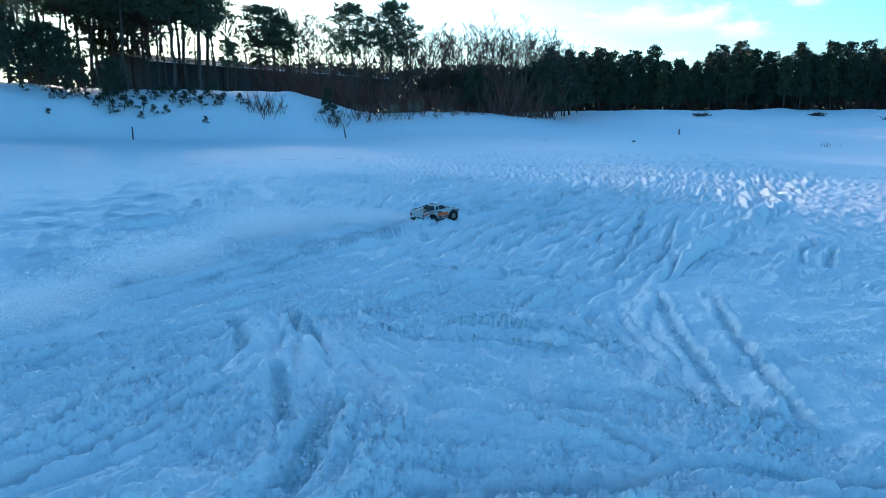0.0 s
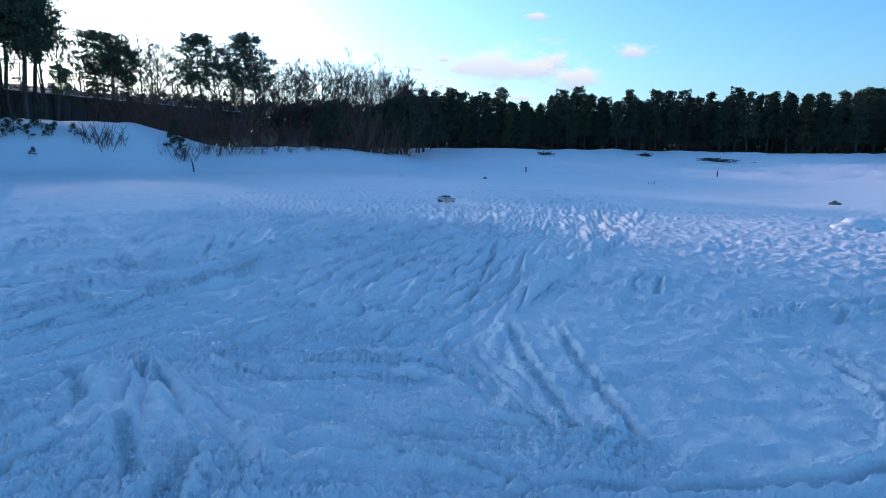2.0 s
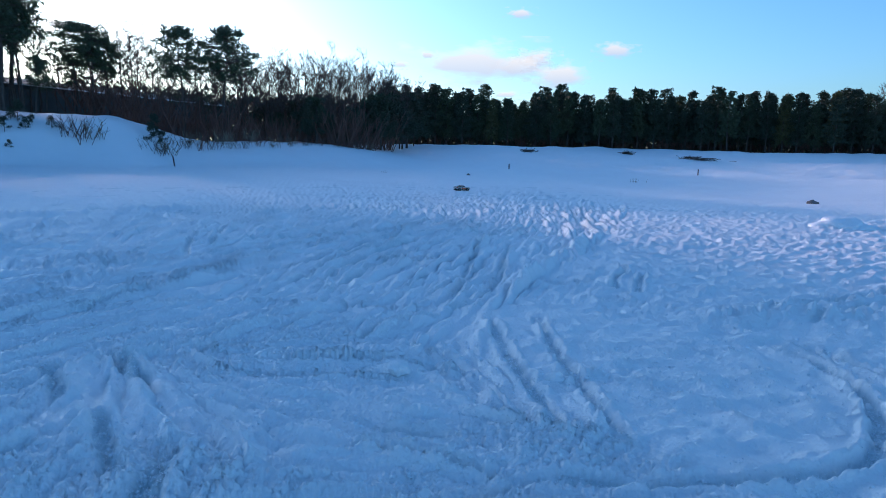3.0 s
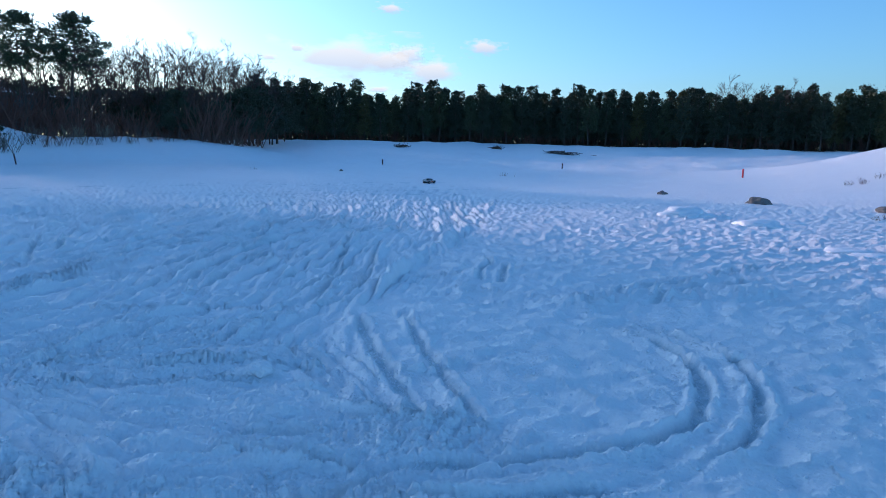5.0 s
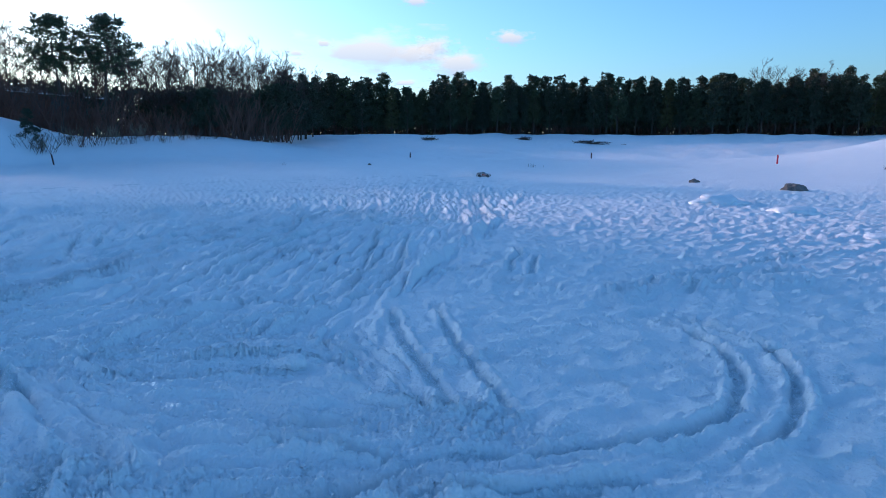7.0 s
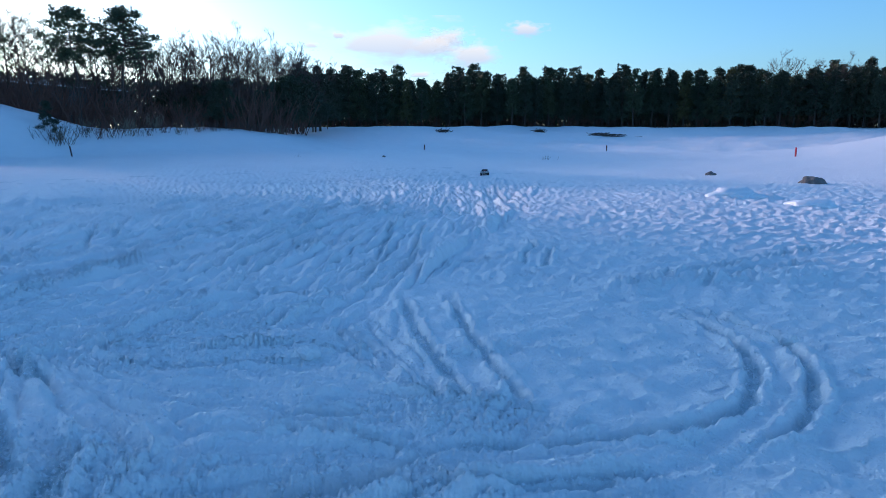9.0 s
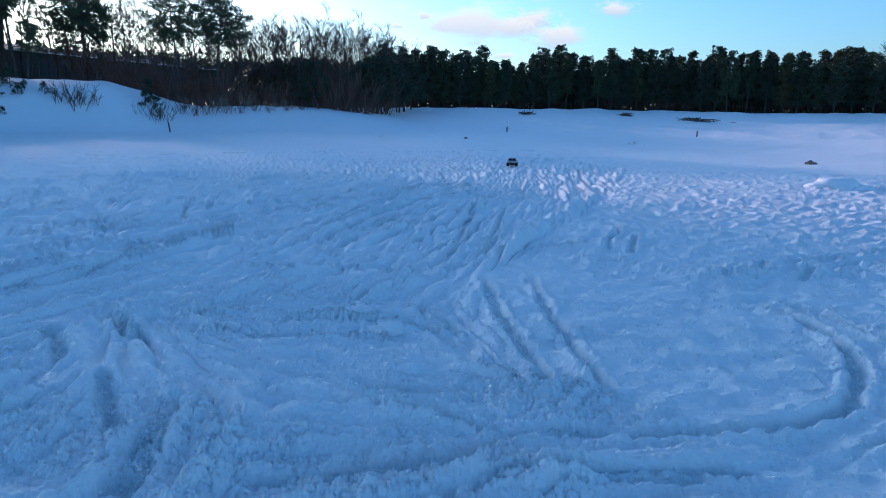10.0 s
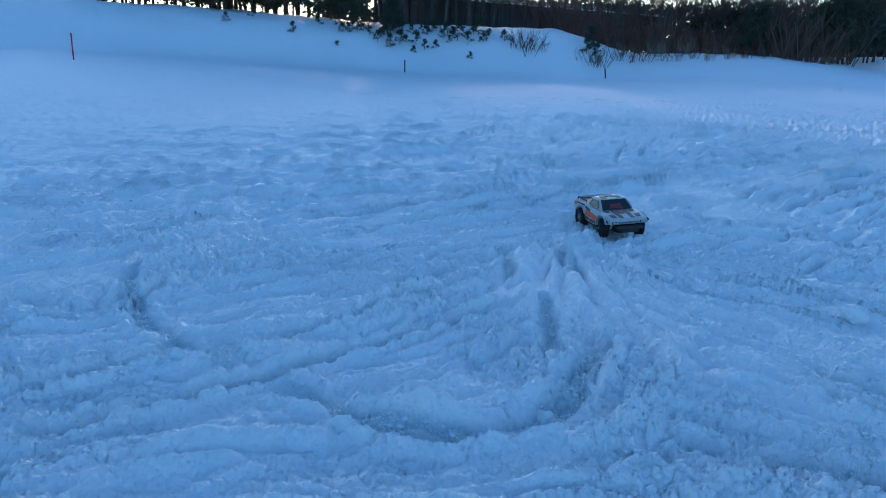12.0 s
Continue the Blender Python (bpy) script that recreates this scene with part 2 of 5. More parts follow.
rut([(10.9, 24.34), (8.22, 17.65), (7.44, 15.1)], 0.09, 0.05, 0.04)
rut([(11.36, 24.26), (9.5, 20.01), (7.94, 15.79)], 0.09, 0.05, 0.04)
rut([(-1.51, 11.41), (-1.67, 13.21), (-1.66, 15.12), (-1.33, 17.04), (-0.59, 18.45)], 0.09, 0.06, 0.04)
rut([(-1.21, 12.39), (-1.28, 14.2), (-1.13, 16.62), (-0.33, 17.78)], 0.09, 0.06, 0.04)
rut([(-1.17, 7.84), (-0.67, 7.79), (0.13, 7.51), (0.95, 7.19), (1.63, 7.02), (2.41, 6.9)], 0.05, 0.05, 0.04)
rut([(0.48, 3.92), (0.78, 3.75), (1.01, 3.6)], 0.07, 0.05, 0.05)
rut([(4.22, 5.31), (4.27, 4.61), (4.11, 4.02), (3.73, 3.43), (3.28, 3.03), (2.82, 2.83), (2.43, 2.81), (1.91, 2.93), (1.48, 3.03), (1.14, 3.06), (0.92, 2.93)], 0.09, 0.04, 0.06)
rut([(4.56, 5.21), (4.55, 4.41), (4.48, 3.88), (4.08, 3.29), (3.66, 2.88), (3.23, 2.62), (2.71, 2.48)], 0.09, 0.035, 0.06)
rut([(2.06, 6.59), (1.9, 5.68), (1.75, 4.91), (1.69, 4.21), (1.63, 3.79), (1.51, 3.45)], 0.08, 0.025, 0.05)
rut([(2.58, 6.54), (2.3, 5.43), (2.13, 4.69), (1.99, 3.91), (1.94, 3.56), (1.88, 3.3)], 0.08, 0.035, 0.055)
rut([(5.1, 6.16), (5.7, 6.6), (7.04, 7.01), (8.28, 7.36), (9.33, 7.63), (9.93, 7.8)], 0.09, 0.05, 0.05)
rut([(5.33, 5.84), (6.24, 6.37), (7.27, 6.61), (8.21, 6.49)], 0.08, 0.04, 0.04)
rut([(3.22, 8.14), (3.97, 8.35), (4.45, 8.42)], 0.06, 0.04, 0.03)
rut([(4.06, 7.64), (4.6, 8.62), (4.97, 9.06), (5.31, 10.1)], 0.08, 0.05, 0.04)
rut([(4.23, 7.38), (4.67, 8.1), (5.17, 8.88)], 0.08, 0.05, 0.04)
rut([(-2.75, 6.16), (-2.42, 6.49), (-2.07, 6.98), (-1.63, 7.44), (-1.1, 7.84), (-0.7, 8.37)], 0.09, 0.05, 0.04)
rut([(-3.12, 7.04), (-2.91, 7.29), (-2.51, 7.56), (-2.04, 7.95), (-1.7, 8.46), (-1.29, 9.34), (-0.65, 9.79), (0.16, 10.55)], 0.09, 0.05, 0.04)
rut([(-2.6, 5.8), (-2.4, 5.93), (-2.1, 6.24), (-1.71, 6.59), (-1.35, 6.87)], 0.09, 0.05, 0.04)
rut([(-4.27, 9.82), (-3.7, 10.19), (-3.14, 10.86), (-2.48, 11.65), (-1.73, 12.75), (-1.3, 13.55)], 0.09, 0.05, 0.04)
rut([(-3.92, 8.96), (-3.32, 9.48), (-2.6, 10.28), (-1.61, 11.13), (-1.12, 11.55), (-0.5, 12.3), (0.31, 12.57)], 0.09, 0.05, 0.04)
rut([(-2.29, 5.04), (-2.13, 5.21), (-1.91, 5.38), (-1.66, 5.49), (-1.33, 5.52)], 0.09, 0.05, 0.04)
rut([(-0.01, 8.49), (0.38, 9.4), (0.82, 11.1), (1.55, 12.39), (2.59, 13.98)], 0.09, 0.05, 0.04)
rut([(0.51, 8.87), (0.92, 10.16), (1.71, 12.03), (2.53, 13.02)], 0.09, 0.05, 0.04)
rut([(1, 9.28), (1.76, 11.05), (2.78, 12.59), (3.8, 13.45)], 0.09, 0.05, 0.04)
rut([(-1.46, 4.79), (-1.58, 5.12), (-1.81, 5.59)], 0.10, 0.05, 0.04)
rut([(-0.96, 4.89), (-1.12, 5.26), (-1.29, 5.75)], 0.10, 0.05, 0.04)
rut([(-0.68, 5.27), (-0.33, 5.17), (0.02, 5.09), (0.36, 4.97), (0.61, 4.84), (0.93, 4.69)], 0.04, 0.05, 0.04)
rut([(-0.07, 5.41), (0.34, 5.28), (0.74, 5.15), (1.08, 4.98), (1.4, 4.8)], 0.04, 0.05, 0.04)
rut([(-0.21, 2.86), (0.05, 2.87), (0.45, 2.89), (0.87, 2.91), (1.09, 3.03), (1.23, 3.07)], 0.08, 0.06, 0.06)
rut([(0.79, 2.59), (1.06, 2.63), (1.39, 2.57), (1.83, 2.5), (2.22, 2.43)], 0.08, 0.05, 0.05)
rut([(0.33, 3.64), (0.57, 3.48), (0.91, 3.25), (1.08, 3.09)], 0.06, 0.06, 0.06)
rut([(-5.49, 3.76), (-5.23, 4.07), (-5.08, 4.53), (-4.82, 4.81), (-4.66, 5.57), (-4.28, 6.23)], 0.06, 0.05, 0.04)
rut([(-3.32, 3.91), (-3.1, 4.25), (-2.82, 4.62), (-2.56, 5.12), (-2.19, 5.51)], 0.06, 0.05, 0.04)
rut([(-2.76, 4.25), (-2.41, 4.81), (-2.03, 5.09)], 0.06, 0.05, 0.04)
rut([(-5, 3.63), (-4.81, 3.98), (-4.55, 4.39)], 0.06, 0.05, 0.04)
rut([(-3.91, 5.65), (-3.53, 6.12), (-3.17, 6.75), (-2.65, 7.35)], 0.06, 0.05, 0.04)
rut([(-3.17, 2.02), (-2.95, 2.23), (-2.74, 2.53), (-2.53, 2.85), (-2.34, 3.1), (-2.08, 3.44), (-1.91, 3.9), (-1.74, 4.29), (-1.54, 4.74)], 0.07, 0.07, 0.06)
rut([(-2.81, 1.75), (-2.61, 1.88), (-2.48, 2.11), (-2.32, 2.29), (-2.15, 2.58), (-2.01, 2.92), (-1.75, 3.37), (-1.54, 3.74), (-1.28, 4.12)], 0.08, 0.07, 0.06)
rut([(-4.38, 4.46), (-4.17, 3.92), (-3.88, 3.52), (-3.42, 3.11), (-2.98, 2.87), (-2.5, 2.71), (-2.16, 2.64)], 0.12, 0.06, 0.05)
rut([(-2.16, 2.64), (-1.78, 2.55), (-1.33, 2.46), (-0.98, 2.57), (-0.76, 2.82), (-0.65, 3.23), (-0.63, 3.69), (-0.69, 3.84)], 0.12, 0.07, 0.06)
rut([(-1.77, 5.51), (-1.54, 5.06), (-1.41, 4.65)], 0.09, 0.05, 0.05)
rut([(-1.41, 5.88), (-1.13, 5.25), (-0.94, 4.95)], 0.09, 0.05, 0.05)
rut([(-1.12, 4.39), (-0.94, 3.82), (-0.82, 3.44)], 0.09, 0.05, 0.05)
rut([(-2.57, 3.8), (-2.38, 4.04), (-2.14, 4.43), (-1.85, 4.77)], 0.07, 0.06, 0.05)
rut([(-2.73, 4.05), (-2.5, 4.39), (-2.15, 4.72), (-1.69, 5.16)], 0.07, 0.06, 0.05)
rut([(-2.92, 4.35), (-2.63, 4.56), (-2.32, 4.9), (-1.82, 5.17)], 0.07, 0.06, 0.05)
rut([(-3.38, 5.07), (-3.04, 5.47), (-2.77, 6.13), (-2.26, 6.99), (-1.55, 8.23), (-0.68, 9.69)], 0.07, 0.06, 0.05)
ridge([(2.55, 7.53), (3.24, 8.63), (4.47, 10.37), (6.18, 12.9), (7.65, 15.04)], 0.13, 0.10)
ridge([(3.33, 7.28), (3.85, 6.93), (4.24, 6.3), (4.64, 5.88)], 0.16, 0.07)
ridge([(14.3, 15.52), (16.03, 15.92), (15.73, 14.5)], 0.25, 0.10)
ridge([(-34.05, 24.12), (-27.63, 29.29), (-17.58, 29.99), (-9.96, 25.22), (-6.38, 19.56), (-2.69, 21.9), (1.93, 23.89)], 0.35, 0.10)
ridge([(4.09, 5.77), (5.21, 6.27), (5.98, 6.09), (7.59, 5.96)], 0.30, 0.10)
ridge([(-0.5, 3.63), (-0.35, 3), (-0.5, 2.3)], 0.20, 0.06)
TRACED = len(RUTS)
rng = random.Random(5)
# Long sweeping ruts that run across the field farther out
for k in range(30):
    y0 = rng.uniform(13, 38)
    x0 = rng.uniform(-14, 6)
    bend = rng.uniform(-0.8, 1.4)
    n = rng.uniform(8, 18)
    rut([(x0, y0), (x0 + n * 0.5, y0 + bend + n * 0.12), (x0 + n, y0 + n * rng.uniform(0.05, 0.3))], rng.uniform(0.08, 0.13), rng.uniform(0.03, 0.05), rng.uniform(0.03, 0.05))


def carve(x, y, z, packed):
    """Press the ruts into the snow and heap the berms beside them."""
    wobble = 0.05 * fbm(x, y, 0.22, 3, 60)
    rough = 0.35 + 0.9 * np.abs(fbm(x, y, 0.13, 2, 61)) * 1.6 + 0.5 * fbm(x, y, 0.5, 2, 62)

    def near(curve, reach):
        lo, hi = curve.min(0) - reach, curve.max(0) + reach
        idx = np.nonzero((x > lo[0]) & (x < hi[0]) & (y > lo[1]) & (y < hi[1]))[0]
        best = np.full(len(idx), 1e9)
        along = np.zeros(len(idx))
        for s in range(0, len(curve), 24):
            seg = curve[s:s + 26]
            l2, h2 = seg.min(0) - reach, seg.max(0) + reach
            m = np.nonzero((x[idx] > l2[0]) & (x[idx] < h2[0]) & (y[idx] > l2[1]) & (y[idx] < h2[1]))[0]
            if len(m) == 0:
                continue
            d = (x[idx[m], None] - seg[None, :, 0]) ** 2 + (y[idx[m], None] - seg[None, :, 1]) ** 2
            q = d.min(1)
            closer = q < best[m]
            along[m[closer]] = (s + d.argmin(1)[closer]) / len(curve)
            best[m] = np.minimum(best[m], q)
        return idx, np.sqrt(best), np.clip(np.minimum(along, 1 - along) * 8, 0, 1)

    dig, pile = np.zeros_like(z), np.zeros_like(z)
    for way, half, depth, berm in RUTS:
        half *= 0.66
        c = spline(way)
        idx, d, fade = near(c, half * 5)
        if len(idx) == 0:
            continue
        d = np.abs(d + wobble[idx] * np.minimum(1, half / 0.08))
        inside = 1 - ease(half * 0.55, half * 1.15, d)
        heap = np.exp(-((d - half * 1.55) / (half * 0.55)) ** 2)
        cut = 1.15 if half < 0.066 else 0.38
        dig[idx] = np.maximum(dig[idx], fade * cut * depth * inside * (0.7 + 0.3 * rough[idx]))
        pile[idx] = np.maximum(pile[idx], fade * 0.8 * berm * heap * np.clip(rough[idx], 0.2, 1.15))
        packed[idx] = np.maximum(packed[idx], fade * inside * min(1.0, half / 0.075))
    z += pile * np.clip(1 - dig / 0.03, 0.15, 1) - dig
    for way, half, high in RIDGES:
        c = spline(way)
        idx, d, fade = near(c, half * 3)
        z[idx] += fade * high * np.exp(-(d / half) ** 2) * np.clip(rough[idx] + 0.25, 0.2, 1.2)


STEP, COMB, CLOD = 0.11, 0.080, 0.070


def cells(x, y, size, seed):
    """Distance to the nearest of scattered points, in cells, and a random value of that cell."""
    px, py = x / size, y / size
    ix, iy = np.floor(px), np.floor(py)
    best, tone = np.full(len(x), 9.0), np.zeros(len(x))
    for i in (-1, 0, 1):
        for j in (-1, 0, 1):
            cx, cy = ix + i, iy + j
            d = (cx + 0.15 + 0.7 * hashed(cx, cy, seed) - px) ** 2 + (cy + 0.15 + 0.7 * hashed(cx, cy, seed + 7) - py) ** 2
            closer = d < best
            best = np.where(closer, d, best)
            tone = np.where(closer, hashed(cx, cy, seed + 13), tone)
    return np.sqrt(best), tone


def domes(x, y, size, seed):
    """Rounded clods of uneven height with creases between them, 0 to 1."""
    w = 0.55 * size
    d, tone = cells(x + w * fbm(x, y, size, 2, seed + 30), y + w * fbm(x, y, size, 2, seed + 31), size, seed)
    return np.sqrt(np.clip(1 - (d / 0.85) ** 2, 0, 1)) * (0.35 + 0.65 * tone)


def flow(x, y):
    """Direction in which the wheels have passed, from the ruts around each place."""
    at, along = [], []
    for way, *_ in RUTS[:TRACED]:
        c = spline(way, 0.25)
        t = np.gradient(c, axis=0)
        at.append(c)
        along.append(2 * np.arctan2(t[:, 0], t[:, 1]))
    at, along = np.vstack(at), np.concatenate(along)
    gx, gy = np.arange(-16, 24.1, 0.5), np.arange(0, 42.1, 0.5)
    X, Y = np.meshgrid(gx, gy)
    reach = 0.35 + 0.05 * np.hypot(X, Y)
    d2 = (X[..., None] - at[:, 0]) ** 2 + (Y[..., None] - at[:, 1]) ** 2
    w = np.exp(-d2 / (2 * reach[..., None] ** 2))
    rest = 2 * np.radians(np.where(X < -2.5, 64, 38))
    u = (w * np.sin(along)).sum(-1) + 0.25 * np.sin(rest)
    v = (w * np.cos(along)).sum(-1) + 0.25 * np.cos(rest)
    fx, fy = np.clip((x + 16) / 0.5, 0, len(gx) - 1.001), np.clip(y / 0.5, 0, len(gy) - 1.001)
    i, j = fx.astype(int), fy.astype(int)
    p, q = fx - i, fy - j

    def blend(g):
        return (g[j, i] * (1 - p) + g[j, i + 1] * p) * (1 - q) + (g[j + 1, i] * (1 - p) + g[j + 1, i + 1] * p) * q

    angle = np.arctan2(blend(u), blend(v)) / 2
    return np.sin(angle), np.cos(angle)


def streaks(x, y, dx, dy, size, length, seed):
    """Noise drawn out along the passing wheels, about -1 to 1."""
    total, steps = 0, int(length / (0.55 * size))
    for k in range(steps):
        o = (k / (steps - 1) - 0.5) * length
        total = total + value_noise((x + dx * o) / size, (y + dy * o) / size, seed)
    total = total - total.mean()
    return total / (2.2 * total.std())


def make_ground():
    front = np.arange(-60, 63.001, STEP)
    back = np.arange(67, 296, 4.0)
    az = np.radians(np.concatenate([front, back]))
    # Rows an even angle apart as seen from head height
    r = np.concatenate([[0.3, 0.8, 1.3, 1.6], 1.65 / np.tan(np.radians(np.arange(40.5, 8.0, -0.075))), 1.65 / np.tan(np.radians(np.arange(8.0, 3.2, -0.042))),
                        29.6 * 1.0125 ** np.arange(0, 125), [150, 190, 260, 400, 800, 1600, 3000]])
    A, R = np.meshgrid(az, r)
    x, y = (R * np.sin(A)).ravel(), (R * np.cos(A)).ravel()
    rr = R.ravel()
    z = land(x, y)
    near = 1 - ease(20, 52, rr)
    # Untracked crust beside the last ruts
    edge = np.interp(y, [0, 2.8, 3.6, 6.4, 7.5, 10.4, 15, 25], [2.5, 2.1, 1.6, 1.75, 2.75, 4.6, 7.9, 14.0])
    crust = ease(-0.15, 0.35, x - edge + 0.25 * fbm(x, y, 0.8, 2, 21))
    still = ease(4.5, 9.5, -x - 0.15 * y + 1.2 * fbm(x, y, 2.5, 2, 23))
    churn = near * (1 - 0.88 * crust) * (1 - 0.55 * still)
    dx, dy = flow(x, y)
    wx, wy = x + 0.03 * fbm(x, y, 0.25, 2, 50), y + 0.03 * fbm(x, y, 0.25, 2, 52)
    wide = np.abs(streaks(wx, wy, dx, dy, 0.26, 2.6, 51))
    comb = np.abs(streaks(wx, wy, dx, dy, 0.11, 1.5, 56))
    fine = streaks(wx, wy, dx, dy, 0.05, 0.4, 54)
    patch = ease(-0.35, 0.35, fbm(x, y, 0.9, 3, 15))
    z += churn * COMB * ((1.05 - 0.3 * ease(5, 9, rr)) * wide + (0.75 + 0.75 * ease(5, 9, rr)) * comb + 0.22 * fine - 0.75)
    z += churn * 0.030 * fbm(x, y, 0.7, 2, 10)
    lumps = 0.55 * domes(x, y, 0.10, 14) + 0.75 * domes(x, y, 0.052, 17) * (1 - ease(9, 15, rr)) + 0.5 * domes(x, y, 0.026, 18) * (1 - ease(5, 9, rr))
    z += churn * CLOD * (0.35 + 0.65 * patch) * (1 - 0.55 * ease(5, 9, rr)) * (lumps - 0.6)
    # Sun cups in the crust, drift ripples far out
    cup, tone = cells(x * 0.8 + y * 0.15 + 0.05 * fbm(x, y, 0.3, 2, 24), y + 0.05 * fbm(x, y, 0.3, 2, 25), 0.23, 22)
    z += crust * (1 - ease(22, 40, rr)) * (0.07 + 0.05 * ease(6.5, 10, rr)) * np.minimum(cup, 0.9) ** 1.6 * (0.6 + 0.6 * tone)
    z += crust * (1 - ease(8, 14, rr)) * 0.035 * fbm(x, y, 0.22, 3, 27)
    z += 0.035 * fbm(x * 0.35, y, 1.6, 3, 26) * ease(9, 16, rr) * (1 - ease(52, 68, rr))
    z += near * still * 0.06 * fbm((x * 0.85 + y * 0.5) * 0.3, y * 0.85 - x * 0.5, 0.5, 3, 28)
    z += 0.14 * fbm(x, y, 1.7, 3, 30) * ease(56, 63, rr)
    packed = np.zeros_like(z)
    carve(x, y, z, packed)
    na, nr = len(az), len(r)
    heights, pressed = z.reshape(nr, na).copy(), packed.reshape(nr, na).copy()
    i = np.arange(nr - 1)[:, None] * na
    j = np.arange(na)[None, :]
    k = (j + 1) % na
    quads = np.stack([i + j, i + na + j, i + na + k, i + k], -1).reshape(-1, 4)
    verts = np.stack([x, y, z], -1)
    centre = len(verts)
    verts = np.vstack([verts, [[0, 0, z[0]]]])
    packed = np.append(packed, 0)
    me = bpy.data.meshes.new("ground")
    fans = np.stack([np.full(na, centre), np.arange(na), (np.arange(na) + 1) % na], -1)
    me.vertices.add(len(verts))
    me.vertices.foreach_set("co", verts.astype(np.float32).ravel())
    loops = np.concatenate([quads.ravel(), fans.ravel()])
    starts = np.concatenate([np.arange(len(quads)) * 4, len(quads) * 4 + np.arange(na) * 3])
    me.loops.add(len(loops))
    me.loops.foreach_set("vertex_index", loops.astype(np.int32))
    me.polygons.add(len(starts))
    me.polygons.foreach_set("loop_start", starts.astype(np.int32))
    me.update(calc_edges=True)
    me.flip_normals()
    at = me.attributes.new("packed", "FLOAT", "POINT")
    at.data.foreach_set("value", packed.astype(np.float32))
    ob = part("ground", me, SNOW)
    soft(ob)
    tagged(ob, "snow-covered field scored with wheel ruts, rising to a bank", "ground", kind="structure")
    return r, heights, pressed


GRID_R, GRID_Z, GRID_P = make_ground()


def floor_at(x, y):
    """Height of the snow at a place, from the nearest corner of the ground."""
    a, r = math.degrees(math.atan2(x, y)), math.hypot(x, y)
    if not -60 < a < 63:
        return float(land(x, y))
    i = int(np.argmin(np.abs(GRID_R - r)))
    return float(GRID_Z[i, int(round((a + 60) / STEP))])


def polar(az, r):
    return r * math.sin(radians(az)), r * math.cos(radians(az))


def make_crumbs(count):
    """Loose crumbs of snow, thickest along the ruts."""
    g = np.random.RandomState(8)
    a = np.radians(g.uniform(-56, 60, count * 3))
    r = 1.9 * np.exp(g.rand(count * 3) * math.log(9.5 / 1.9))
    i = np.clip(np.searchsorted(GRID_R, r), 0, len(GRID_R) - 1)
    j = np.round((np.degrees(a) + 60) / STEP).astype(int)
    x, y = r * np.sin(a), r * np.cos(a)
    thick = 0.03 + 0.9 * GRID_P[i, j] + 0.35 * ease(0.0, 0.4, fbm(x, y, 0.5, 2, 70)) * (1 - 0.7 * ease(1.6, 4.6, x - 0.3 * y))
    keep = np.nonzero(g.rand(len(r)) < thick)[0][:count]
    x, y, r, z = x[keep], y[keep], r[keep], GRID_Z[i[keep], j[keep]]
    size = (0.0035 + 0.004 * g.rand(len(r)) ** 2 + 0.012 * g.rand(len(r)) ** 22) * (0.75 + 0.08 * r)
    c = np.stack([x, y, z + size * 0.35], -1)
    octa = np.array([(1, 0, 0), (-1, 0, 0), (0, 1, 0), (0, -1, 0), (0, 0, 1), (0, 0, -1)], float)
    v = c[:, None, :] + (octa[None] + 0.2 * g.randn(len(r), 6, 3)) * size[:, None, None]
    tri = np.array([(0, 2, 4), (2, 1, 4), (1, 3, 4), (3, 0, 4), (2, 0, 5), (1, 2, 5), (3, 1, 5), (0, 3, 5)])
    f = (np.arange(len(r))[:, None, None] * 6 + tri[None]).reshape(-1, 3)
    me = bpy.data.meshes.new("snow_crumbs")
    me.from_pydata(v.reshape(-1, 3).tolist(), [], f.tolist())
    tagged(soft(part("snow_crumbs", me, CRUMB)), "loose crumbs of snow strewn along the wheel ruts", "snow crumbs", kind="stuff")


make_crumbs(45000)


